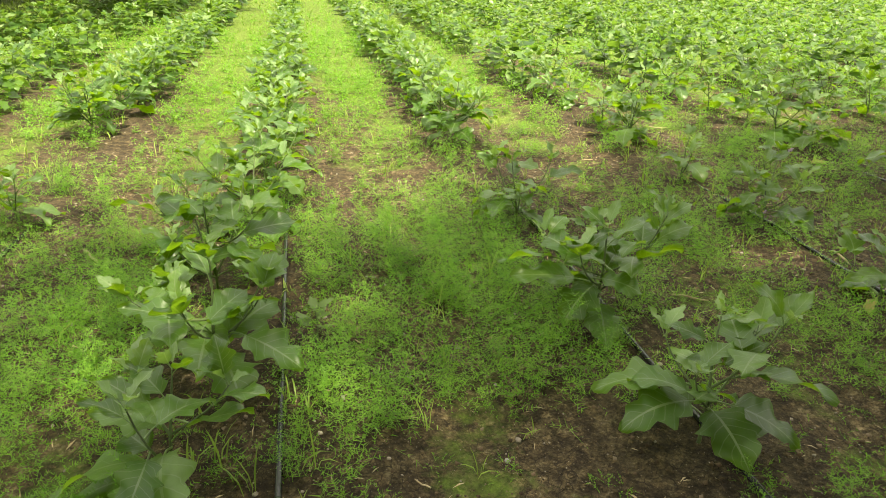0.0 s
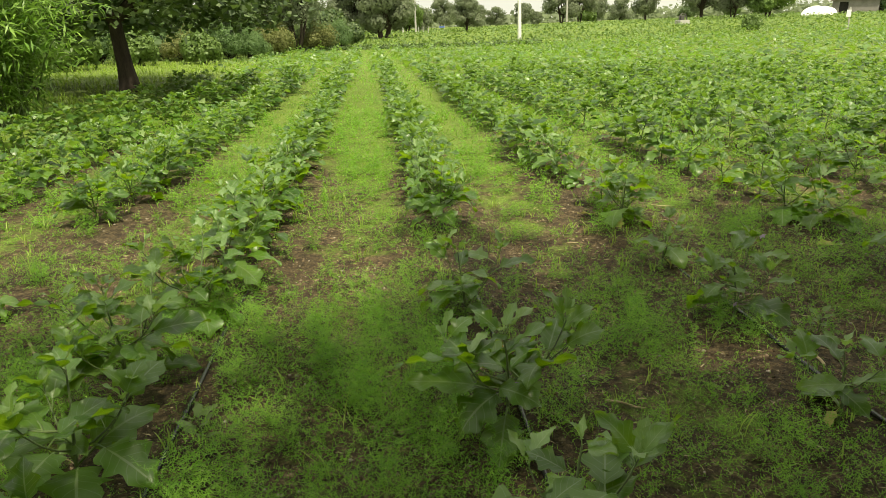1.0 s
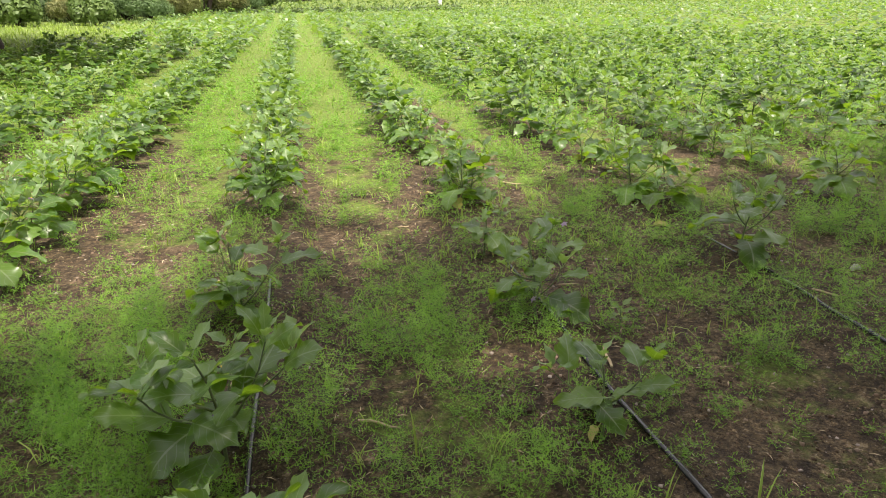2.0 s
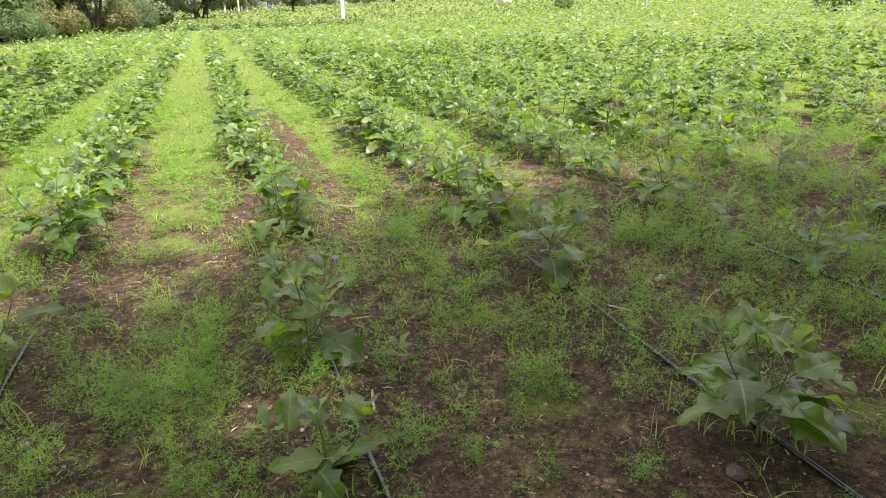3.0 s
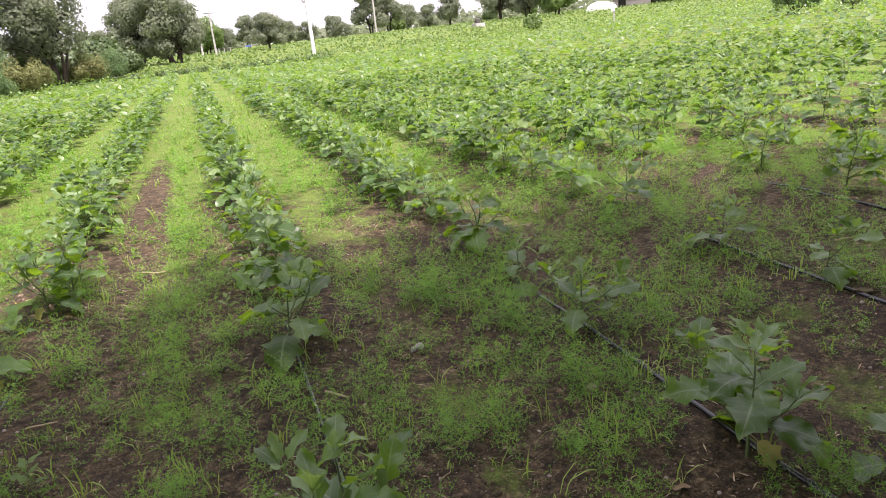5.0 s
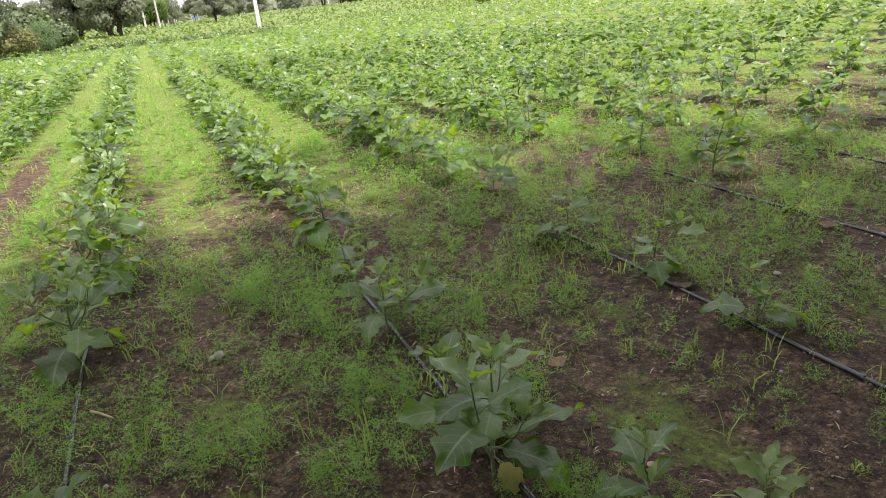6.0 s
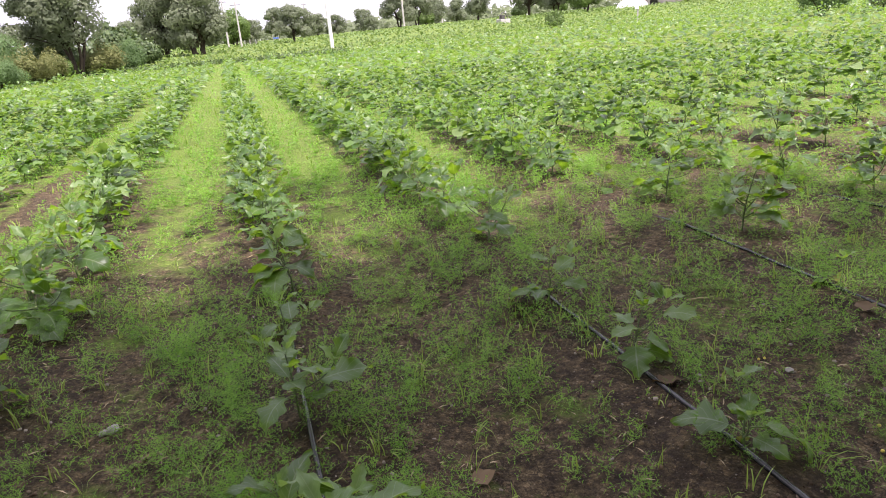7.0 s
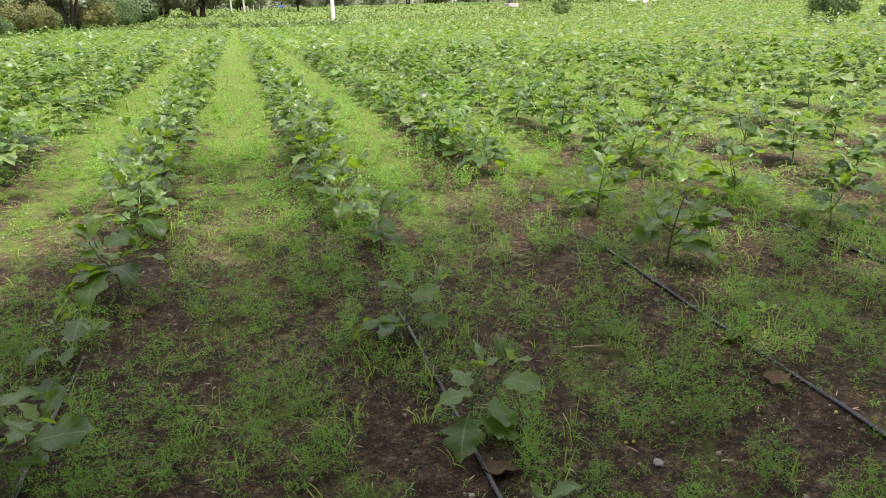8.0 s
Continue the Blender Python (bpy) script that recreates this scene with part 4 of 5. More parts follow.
def lumpy_leaves(lobes, count, size, seed, slim=0.5, floor=0.05):
    """Leaves over the outside of a heap of rounded lobes (centre, radii), with loose sprays past their edge."""
    rng = np.random.default_rng(seed)
    C, R = np.array([c for c, _ in lobes]), np.array([q for _, q in lobes])
    area = R[:, 0] * R[:, 2]
    P, N, got = [], [], 0
    while got < count:
        k = rng.choice(len(C), 4000, p=area / area.sum())
        d = rng.normal(0, 1, (4000, 3))
        d /= np.linalg.norm(d, axis=1, keepdims=True)
        stretch = rng.uniform(0.86, 1.05, (4000, 1)) + (rng.random((4000, 1)) < 0.12) * rng.uniform(0, 0.35, (4000, 1))
        p = C[k] + d * R[k] * stretch
        deep = (((p[:, None, :] - C[None]) / R[None]) ** 2).sum(-1)
        deep[np.arange(4000), k] = 9
        ok = (deep.min(1) > 0.62) & (p[:, 2] > floor)
        P.append(p[ok])
        N.append((d / R[k])[ok])
        got += int(ok.sum())
    P, N = np.concatenate(P)[:count], np.concatenate(N)[:count]
    N /= np.linalg.norm(N, axis=1, keepdims=True)
    V, F = turned_cards(P, N, size, seed, slim, 0.3)
    # coarse inner foliage that keeps the sky from showing through
    k = rng.integers(0, len(C), 110 * len(C))
    d = rng.normal(0, 1, (len(k), 3))
    d *= rng.uniform(0.25, 0.80, (len(k), 1)) / np.linalg.norm(d, axis=1, keepdims=True)
    Q = C[k] + d * R[k]
    keep = Q[:, 2] > floor
    V2, F2 = turned_cards(Q[keep], d[keep], R[:, 0].mean() * 0.30, seed + 1, 0.5)
    return np.concatenate([V, V2]), np.concatenate([F, F2 + len(V)])


def dense_tree(seed, high, wide, trunk_h, trunk_r, leaves, leaf_size, mat, stems=1, lumps=26, slim=0.5, lump=0.17, aside=(0, 0)):
    """Meshes of a trunk whose limbs reach into the lobes of a full, lumpy crown, and of that crown."""
    r = random.Random(seed)
    t = Tubes(7)
    base, rz = trunk_h, (high - trunk_h) / 2
    lobes = []
    for i in range(lumps):
        az, q = i * 2.4 + r.uniform(-0.4, 0.4), 0.66 * math.sqrt((i + 0.5) / lumps)
        dome = math.sqrt(max(0.08, 1 - (q / 0.78) ** 2))
        up = r.uniform(-0.85, 0.82 * dome) if i > 1 else 0.70
        size = wide * lump * r.uniform(0.62, 1.25)
        lobes.append((np.array([math.cos(az) * q * wide / 2 + aside[0], math.sin(az) * q * wide / 2 + aside[1], base + rz + up * rz]), np.array([size, size, size * r.uniform(0.66, 0.9)])))
    for n in range(stems):
        a = n * 6.28 / stems + r.uniform(0, 1)
        off = Vector((math.cos(a), math.sin(a), 0)) * (trunk_r * 1.3 if stems > 1 else 0)
        d = Vector((0.25 * math.cos(a), 0.25 * math.sin(a), 1)) if stems > 1 else Vector((r.uniform(-0.06, 0.06), r.uniform(-0.06, 0.06), 1))
        pts = [off + d * (q * (base + 0.25 * rz)) + Vector((r.uniform(-0.05, 0.05), r.uniform(-0.05, 0.05), -0.15 if q == 0 else 0)) for q in (0, 0.15, 0.4, 0.7, 1.0)]
        t.add(pts, [trunk_r * k for k in (1.45, 1.08, 0.95, 0.85, 0.7)])
        for c, _ in lobes[n::max(stems, 2)]:
            c = Vector(c)
            m = pts[-1].lerp(c, 0.5) + Vector((r.uniform(-0.2, 0.2), r.uniform(-0.2, 0.2), -0.15))
            t.add([pts[-2], m, c], [trunk_r * 0.45, trunk_r * 0.3, trunk_r * 0.12])
    V, F = lumpy_leaves(lobes, leaves, leaf_size, seed, slim, trunk_h * 0.5)
    return t.mesh("trunk", BARK), raw_mesh("crown", V, F, mat)


def tree_parts(seed, high, wide, trunk_h, trunk_r, leaves, leaf_size, mat, stems=1, depth=2, slim=0.45, lean=(0, 0), clump=0.11, flat=1.0, low=0.0, skirt=0, inner=0.09):
    """Meshes of a trunk with limbs, and of a crown of leaf clumps round their tips."""
    r = random.Random(seed)
    rng = np.random.default_rng(seed)
    t, tips = Tubes(7), []
    for sidx in range(stems):
        a = sidx * 6.28 / max(stems, 1) + r.uniform(0, 1)
        off = Vector((math.cos(a), math.sin(a), 0)) * (trunk_r * 1.1 if stems > 1 else 0)
        d = Vector((lean[0] + (0.28 * math.cos(a) if stems > 1 else 0), lean[1] + (0.28 * math.sin(a) if stems > 1 else 0), 1)).normalized()
        p, pts, radii = off + Vector((0, 0, -0.15)), [], []
        for i in range(6):
            pts.append(p)
            radii.append(trunk_r * (1.45 if i == 0 else 1.12 if i == 1 else 1.0 - 0.06 * i) / (1 if stems == 1 else 1.3))
            p = p + (d + Vector((r.uniform(-0.06, 0.06), r.uniform(-0.06, 0.06), 0))) * (trunk_h + 0.15) / 5
        t.add(pts, radii)
        p = pts[-1]
        for b in range(4 if stems == 1 else 3):
            az = b * 1.6 + r.uniform(-0.5, 0.5)
            dd = Vector((math.cos(az) * wide / high, math.sin(az) * wide / high, 0.75)).normalized()
            limb(t, r, p, dd, (high - trunk_h) * 0.62, trunk_r * 0.55 / (1 if stems == 1 else 1.3), depth, tips)
    # clumps about the limb tips and over an uneven crown surface
    cz, rz = (high + trunk_h) / 2 + low, (high - trunk_h) / 2
    cent = []
    for tp in tips:
        cent.append(np.array(tp))
    lobes = [(rng.normal(0, 0.33, 3) * np.array([wide / 2, wide / 2, rz]), rng.uniform(0.45, 0.72)) for _ in range(9)]
    for o, k in lobes:
        d = rng.normal(0, 1, (26, 3))
        d /= np.linalg.norm(d, axis=1, keepdims=True)
        q = o + d * np.array([wide / 2, wide / 2, rz * flat]) * k * rng.uniform(0.8, 1.05, (26, 1))
        cent += list(q + np.array([lean[0] * trunk_h, lean[1] * trunk_h, cz]))
    for _ in range(skirt):
        a, q = rng.uniform(0, 6.283), wide / 2 * rng.uniform(0.35, 1.0)
        cent.append(np.array([math.cos(a) * q + lean[0] * trunk_h, math.sin(a) * q + lean[1] * trunk_h, trunk_h + rng.uniform(-0.1, 1.0)]))
    cent = np.array(cent)
    cent = cent[cent[:, 2] > trunk_h * 0.75]
    pick = rng.integers(0, len(cent), leaves)
    P = cent[pick] + rng.normal(0, 1, (leaves, 3)) * np.array([clump * wide, clump * wide, clump * wide * 0.6]) * rng.uniform(0.3, 1.0, (leaves, 1))
    P[:, 2] = np.maximum(P[:, 2], trunk_h * 0.6)
    # dense inner foliage that keeps the sky from showing through
    if inner:
        Q = []
        for o, k in lobes:
            d = rng.normal(0, 1, (70, 3))
            d *= rng.uniform(0.2, 0.85, (70, 1)) / np.linalg.norm(d, axis=1, keepdims=True)
            Q.append(o + d * np.array([wide / 2, wide / 2, rz * flat]) * k + np.array([lean[0] * trunk_h, lean[1] * trunk_h, cz]))
        V2, F2 = cards(np.concatenate(Q), inner * wide, seed + 1, 0.5)
        V, F = cards(P, leaf_size, seed, slim)
        V, F = np.concatenate([V, V2]), np.concatenate([F, F2 + len(V)])
    else:
        V, F = cards(P, leaf_size, seed, slim)
    return t.mesh("trunk", BARK), raw_mesh("crown", V, F, mat)


def plant_tree(parts, x, y, turn=0, scale=1.0, label="green broad-leaved tree with a rounded crown", category="tree", name="tree", squash=1.0, group="", sink=0.0):
    root = empty(name, pose(x, y, float(land(x, y)) - sink, 0, 0, turn) @ Matrix.Diagonal((scale, scale, scale * squash, 1)), label, category, group)
    child("trunk", parts[0], root)
    child("crown", parts[1], root)
    return root


# the shading trees that line the field's near edge, behind the walk
SHADE = tree_parts(11, 7.9, 10.8, 3.6, 0.24, 7600, 0.31, TREE_LEAF, depth=2, clump=0.06, flat=0.9, inner=0)
for x, y, turn, k in ((6.1, -3.15, 55, 1.0), (6.6, -2.75, 140, 1.0), (-0.95, -4.5, 70, 1.0), (-7.2, -5.0, 250, 0.85), (15.7, -5.4, 300, 0.9)):
    plant_tree(SHADE, x, y, turn, k, "broad shady tree standing at the field's edge")

# unseen trees added behind the walk to block low sky light from there
for x, y, turn, k in ((-4, -11.5, 0, 0.9), (11, -11.5, 200, 0.95)):
    plant_tree(SHADE, x, y, turn, k, "unseen broad tree added behind the walk to block low sky light")

# the tree left of the rows; its trunk's shade is in the bark colour
BIG = tree_parts(21, 6.6, 9.4, 1.7, 0.22, 20000, 0.185, TREE_LEAF, depth=2, clump=0.045, lean=(-0.10, 0), low=-0.35, skirt=240, inner=0.05)
plant_tree(BIG, -5.1, 17.6, 60, 1.0, "large tree shading the field's edge, crown shade put into its bark colour")
SLIM = tree_parts(22, 5.5, 4.5, 1.8, 0.11, 5000, 0.15, TREE_LEAF, depth=1, clump=0.08)
plant_tree(SLIM, -7.6, 18.0, 0, 1.0, "slender tree beside the larger tree")

MULTI = dense_tree(23, 7.6, 6.8, 1.7, 0.095, 14000, 0.15, HAZED_LEAF, 4, 34, 0.45, 0.135, (-1.0, 0))
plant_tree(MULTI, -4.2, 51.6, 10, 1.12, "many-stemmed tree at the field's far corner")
ROUND = dense_tree(24, 8.0, 7.8, 0.4, 0.28, 10000, 0.23, HAZED_LEAF, 2, 38, 0.45, 0.15)
OPEN = dense_tree(25, 6.4, 6.8, 0.9, 0.12, 6000, 0.26, HAZED_LEAF, 2, 24, 0.42, 0.15)
TALL = dense_tree(26, 9.0, 5.0, 0.8, 0.18, 5000, 0.26, HAZED_LEAF, 1, 34, 0.42, 0.23)
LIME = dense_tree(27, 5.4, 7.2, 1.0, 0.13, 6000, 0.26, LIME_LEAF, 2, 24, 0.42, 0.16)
SMALL = dense_tree(28, 4.2, 4.6, 0.3, 0.13, 3000, 0.25, HAZED_LEAF, 1, 16, 0.42, 0.19)

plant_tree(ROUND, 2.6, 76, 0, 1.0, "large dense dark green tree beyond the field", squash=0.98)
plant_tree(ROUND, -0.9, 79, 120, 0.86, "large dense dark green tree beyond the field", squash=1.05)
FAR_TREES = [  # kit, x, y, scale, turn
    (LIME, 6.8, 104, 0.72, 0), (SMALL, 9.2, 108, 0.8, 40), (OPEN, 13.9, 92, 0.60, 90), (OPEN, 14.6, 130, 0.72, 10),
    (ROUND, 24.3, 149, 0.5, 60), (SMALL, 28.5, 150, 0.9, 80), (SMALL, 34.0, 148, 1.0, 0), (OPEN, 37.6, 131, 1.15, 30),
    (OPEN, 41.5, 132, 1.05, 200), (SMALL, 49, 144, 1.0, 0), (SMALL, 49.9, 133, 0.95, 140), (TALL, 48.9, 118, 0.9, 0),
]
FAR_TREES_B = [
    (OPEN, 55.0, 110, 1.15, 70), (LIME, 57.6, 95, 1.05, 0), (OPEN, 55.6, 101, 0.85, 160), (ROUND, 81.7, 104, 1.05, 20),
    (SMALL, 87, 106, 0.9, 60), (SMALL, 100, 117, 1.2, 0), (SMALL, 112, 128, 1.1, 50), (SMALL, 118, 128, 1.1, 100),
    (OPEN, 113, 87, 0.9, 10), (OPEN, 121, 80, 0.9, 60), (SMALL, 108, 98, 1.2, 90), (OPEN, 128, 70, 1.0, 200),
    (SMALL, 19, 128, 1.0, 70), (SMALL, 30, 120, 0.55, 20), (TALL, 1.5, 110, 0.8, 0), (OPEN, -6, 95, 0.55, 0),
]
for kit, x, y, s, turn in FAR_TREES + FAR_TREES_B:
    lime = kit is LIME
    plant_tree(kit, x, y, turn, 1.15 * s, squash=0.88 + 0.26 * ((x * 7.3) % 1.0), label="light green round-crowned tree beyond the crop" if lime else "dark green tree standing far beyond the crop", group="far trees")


def bush_mesh(seed, wide, high, leaves, size, mat, slim=0.4, twigs=10):
    """Meshes of a bush's twigs and of its lumpy mound of leaves."""
    r = random.Random(seed)
    t = Tubes(5)
    lobes = []
    for i in range(twigs):
        a, o = i * 2.4 + r.uniform(-0.3, 0.3), 0.72 * math.sqrt((i + 0.4) / twigs)
        tall = high * r.uniform(0.45, 0.85) * (1.1 - 0.55 * o)
        tip = Vector((math.cos(a) * o * wide / 2, math.sin(a) * o * wide / 2, tall * 0.75))
        mid = tip * 0.5 + Vector((r.uniform(-0.1, 0.1), r.uniform(-0.1, 0.1), high * 0.1))
        t.add([Vector((0, 0, -0.1)), mid, tip], [0.012 * high + 0.008, 0.008 * high + 0.004, 0.004])
        q = wide * r.uniform(0.09, 0.17)
        lobes.append((np.array(tip), np.array([q, q, max(q * 0.8, tall * 0.5)])))
    V, F = lumpy_leaves(lobes, leaves, size, seed, slim, 0.02)
    return t.mesh("branchwork", BARK), raw_mesh("foliage", V, F, mat)


def plant_bush(parts, x, y, turn=0, scale=1.0, label="green leafy bush", squash=1.0, name="bush"):
    root = empty(name, pose(x, y, float(land(x, y)), 0, 0, turn) @ Matrix.Diagonal((scale, scale, scale * squash, 1)), label, "bush")
    child("branchwork", parts[0], root)
    child("foliage", parts[1], root)
    return root


MESQ = bush_mesh(31, 4.4, 3.0, 7000, 0.16, BLUE_LEAF, 0.14, 26)
SCRUB = bush_mesh(32, 2.6, 1.8, 3000, 0.12, SCRUB_LEAF, 0.15, 18)
GREEN_BUSH = bush_mesh(33, 2.6, 1.8, 3600, 0.16, LIME_LEAF, 0.4, 12)
DARK_BUSH = bush_mesh(34, 3.0, 1.8, 3600, 0.17, TREE_LEAF, 0.4, 14)
plant_bush(MESQ, -6.6, 38.5, 0, 0.8, "grey-green feathery thorn bush at the field's edge")
plant_bush(MESQ, -9.6, 37, 80, 0.95, "grey-green feathery thorn bush at the field's edge")
plant_bush(GREEN_BUSH, -6.7, 32.5, 0, 0.85, "yellow-green rounded bush at the field's edge")
plant_bush(MESQ, -6.0, 41, 200, 0.6, "grey-green feathery thorn bush at the field's edge")
plant_bush(SCRUB, -5.6, 45, 0, 1.2, "dry brown thorny scrub at the field's edge")
plant_bush(SCRUB, -5.2, 47.5, 90, 1.1, "dry brown thorny scrub at the field's edge")
plant_bush(SCRUB, -3.0, 53, 150, 1.3, "dry brown thorny scrub at the field's edge")
plant_bush(DARK_BUSH, -1.4, 58, 0, 1.3, "dark green bush beyond the row ends")
plant_bush(DARK_BUSH, -3.0, 60, 120, 1.9, "dark green bush beyond the row ends")
plant_bush(DARK_BUSH, -6.4, 55, 30, 1.3, "dark green leafy bush at the field's edge")
plant_bush(DARK_BUSH, -9.5, 50, 60, 1.7, "dark green leafy bush at the field's edge")
plant_bush(DARK_BUSH, -9.5, 42, 60, 1.7, "dark green bush at the field's edge")
for i, (x, y, k) in enumerate(((-9.0, 30.5, 0.9), (-11.5, 33.0, 1.2), (-8.2, 35.0, 1.0), (-7.6, 43.5, 1.1), (-8.4, 46.5, 1.2), (-12.5, 40.0, 1.5), (-5.0, 50.0, 0.7), (-1.9, 55.5, 0.8), (-13.0, 29.0, 1.4))):
    plant_bush((GREEN_BUSH, MESQ, SCRUB)[i % 3], x, y, 65 * i, k, ("yellow-green rounded bush in the thicket beside the field", "grey-green feathery thorn bush in the thicket beside the field", "dry yellowish scrub in the thicket beside the field")[i % 3])
plant_bush(GREEN_BUSH, -10.5, 27, 10, 1.3, "yellow-green rounded bush behind the tree")
AIRY = bush_mesh(35, 4.4, 3.0, 2600, 0.15, BLUE_LEAF, 0.2, 22)
plant_bush(AIRY, 36.0, 30.5, 0, 0.72, "grey-green feathery thorn bush standing in the crop", 1.25)
plant_tree(TALL, 37.8, 28.4, 0, 0.27, "slender young tree standing in the crop")
plant_bush(DARK_BUSH, 29.0, 15.4, 200, 1.0, "dark green bush standing in the crop")
plant_bush(GREEN_BUSH, 32.1, 54.4, 0, 0.75, "light green bush standing in the crop")
for i, (x, y) in enumerate(((84, 96), (92, 101), (78, 95), (98, 104), (104, 101), (45, 138), (62, 130), (70, 128))):
    plant_bush(GREEN_BUSH if i % 2 else DARK_BUSH, x, y, 70 * i, 1.3 + 0.2 * (i % 3), "green bush by the far field edge")


# unseen bushes added behind the walk, also blocking low sky light
for i in range(6):
    plant_bush(DARK_BUSH, -9 + 5.4 * i, -8.6 - 0.7 * (i % 2), 50 * i, 1.5, "unseen dark green bush added behind the walk to block low sky light")


def bamboo():
    """A drooping clump of thin canes with long narrow leaves."""
    r = random.Random(8)
    rng = np.random.default_rng(8)
    root = empty("bamboo_clump", pose(-5.2, 11.3, float(land(-5.2, 11.3))), "tall clump of canes with narrow drooping green leaves", "bamboo")
    P = []
    for i in range(60):
        a, o = r.uniform(0, 6.28), r.uniform(0.4, 1.7)
        base = Vector((r.uniform(-0.5, 0.5), r.uniform(-0.5, 0.5), -0.05))
        high = r.uniform(2.0, 4.6)
        tip = base + Vector((math.cos(a) * o, math.sin(a) * o, high * r.uniform(0.35, 1.0)))
        mid = base.lerp(tip, 0.5) + Vector((0, 0, high * 0.32))
        pts = [base * (1 - q) ** 2 + mid * 2 * q * (1 - q) + tip * q * q for q in (0, 0.2, 0.4, 0.6, 0.8, 1)]
        t = Tubes(5)
        t.add(pts, [0.014, 0.012, 0.010, 0.008, 0.006, 0.003])
        child("cane", t.mesh("cane", STEM), root)
        for q in rng.uniform(0.08, 1, 170):
            c = base * (1 - q) ** 2 + mid * 2 * q * (1 - q) + tip * q * q
            P.append(np.array(c) + rng.normal(0, 0.15, 3))
    P = np.array(P)
    P[:, 2] = np.maximum(P[:, 2], 0.05)
    V, F = cards(P, 0.24, 9, 0.07, 0.3)
    child("foliage", raw_mesh("foliage", V, F, BAMBOO_LEAF), root)


bamboo()

# grass under and behind the trees on the bank
grass_patch(-13, -4.4, 6, 32, 22, 5, 0.009, 0.2, 31, GRASS, "bank_grass", "rank green grass on the field's bank", False)
grass_patch(-16, -4.6, 31, 52, 7, 5, 0.014, 0.28, 33, LIME_LEAF, "bank_grass", "rank yellow-green grass on the field's bank", False)
grass_patch(-10, 40, 51.5, 64, 3.5, 6, 0.02, 0.35, 32, LIME_LEAF, "bank_grass", "rank green grass beyond the row ends", False)


def far_cover(name, x0, x1, y0, y1, per_m2, size, seed, mat, label):
    rng = np.random.default_rng(seed)
    n = int((x1 - x0) * (y1 - y0) * per_m2)
    x, y = rng.uniform(x0, x1, n), rng.uniform(y0, y1, n)
    P = np.stack([x, y, land(x, y) + rng.uniform(0.0, 0.25, n)], 1)
    V, F = cards(P, size, seed, 0.4)
    tagged(new(name, raw_mesh(name, V, F, mat)), label, "crop", kind="stuff")


far_cover("far_crop", -14, 120, 56, 125, 2.4, 0.32, 41, LIME_LEAF, "low green crop on the rising land beyond")
far_cover("hedge_growth", -8, 14, 51.8, 53.8, 70, 0.22, 42, TREE_LEAF, "dark green growth along the row ends")
rw = np.random.default_rng(50)
WX = rw.uniform(-160, 330, 14000)
WY = rw.uniform(210, 250, 14000) - 0.25 * np.maximum(WX - 60, 0)
WH = 2.2 + 2.6 * np.array([abs(noise.noise(Vector((x * 0.045, 4.2, 0)))) * 2.2 for x in WX])
WP = np.stack([WX, WY, land(WX, WY) + rw.uniform(0, 1, 14000) * WH], 1)
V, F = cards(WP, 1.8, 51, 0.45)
tagged(new("far_woods", raw_mesh("far_woods", V, F, HAZED_LEAF)), "dark line of distant woods on the skyline", "woods", kind="stuff")


# ---- poles, hut and other far things ----
def bm_box(bm, cx, cy, cz, sx, sy, sz, taper=1.0):
    r = bmesh.ops.create_cube(bm, size=1)
    for v in r["verts"]:
        k = taper if v.co.z > 0 else 1.0
        v.co = Vector((cx + v.co.x * sx * k, cy + v.co.y * sy * k, cz + v.co.z * sz))
    return r["verts"]


def box_part(name, parent, mat, boxes, bevel=0.01, label=""):
    bm = bmesh.new()
    for b in boxes:
        bm_box(bm, *b)
    if bevel:
        bmesh.ops.bevel(bm, geom=bm.edges[:], offset=bevel, segments=1, affect="EDGES")
    return child(name, bm_mesh(name, bm, mat), parent, label)


def pole(x, y, high, wide, lean=(0, 0), arm=True, label="pale concrete power pole with a crossarm", mat=CONCRETE):
    root = empty("power_pole", pose(x, y, float(land(x, y)) - 0.1, lean[0], lean[1], 12), label, "pole", "power poles")
    box_part("shaft", root, mat, [(0, 0, high / 2, wide, wide * 0.8, high, 0.6)], wide * 0.08)
    if arm:
        box_part("crossarm", root, IRON, [(0, wide * 0.5, high - 0.35, 1.3, 0.08, 0.08)], 0.01)
        for dx in (-0.55, 0, 0.55):
            t = Tubes(8)
            z = high - 0.31
            t.add([(dx, wide * 0.5, z), (dx, wide * 0.5, z + 0.06), (dx, wide * 0.5, z + 0.09), (dx, wide * 0.5, z + 0.18)], [0.02, 0.05, 0.05, 0.03])
            child("insulator", t.mesh("insulator", CONCRETE), root)
    return root


main_pole = pole(13.95, 59.7, 9.0, 0.29, (0, -0.6), True, "white-painted concrete power pole with a coiled wire")
coil = Tubes(6)
coil.add([(-0.22 + 0.16 * math.cos(a), 0, 4.7 + 0.42 * math.sin(a)) for a in np.linspace(0, 6.28, 17)], [0.035] * 17)
child("wire_coil", coil.mesh("wire_coil", IRON), main_pole, "dark coil of wire")
pole(37.4, 126.6, 7.6, 0.34, label="grey concrete power pole standing among far trees", mat=GREY_WOOD)
pole(7.4, 95.5, 5.6, 0.24, label="grey power pole at the far field end", mat=GREY_WOOD)
pole(5.8, 99, 6.2, 0.24, label="grey power pole at the far field end", mat=GREY_WOOD)
pole(24, 165, 7.5, 0.3, label="grey power pole on the skyline", mat=GREY_WOOD)
pole(60, 175, 8.0, 0.3, label="grey power pole on the skyline", mat=GREY_WOOD)
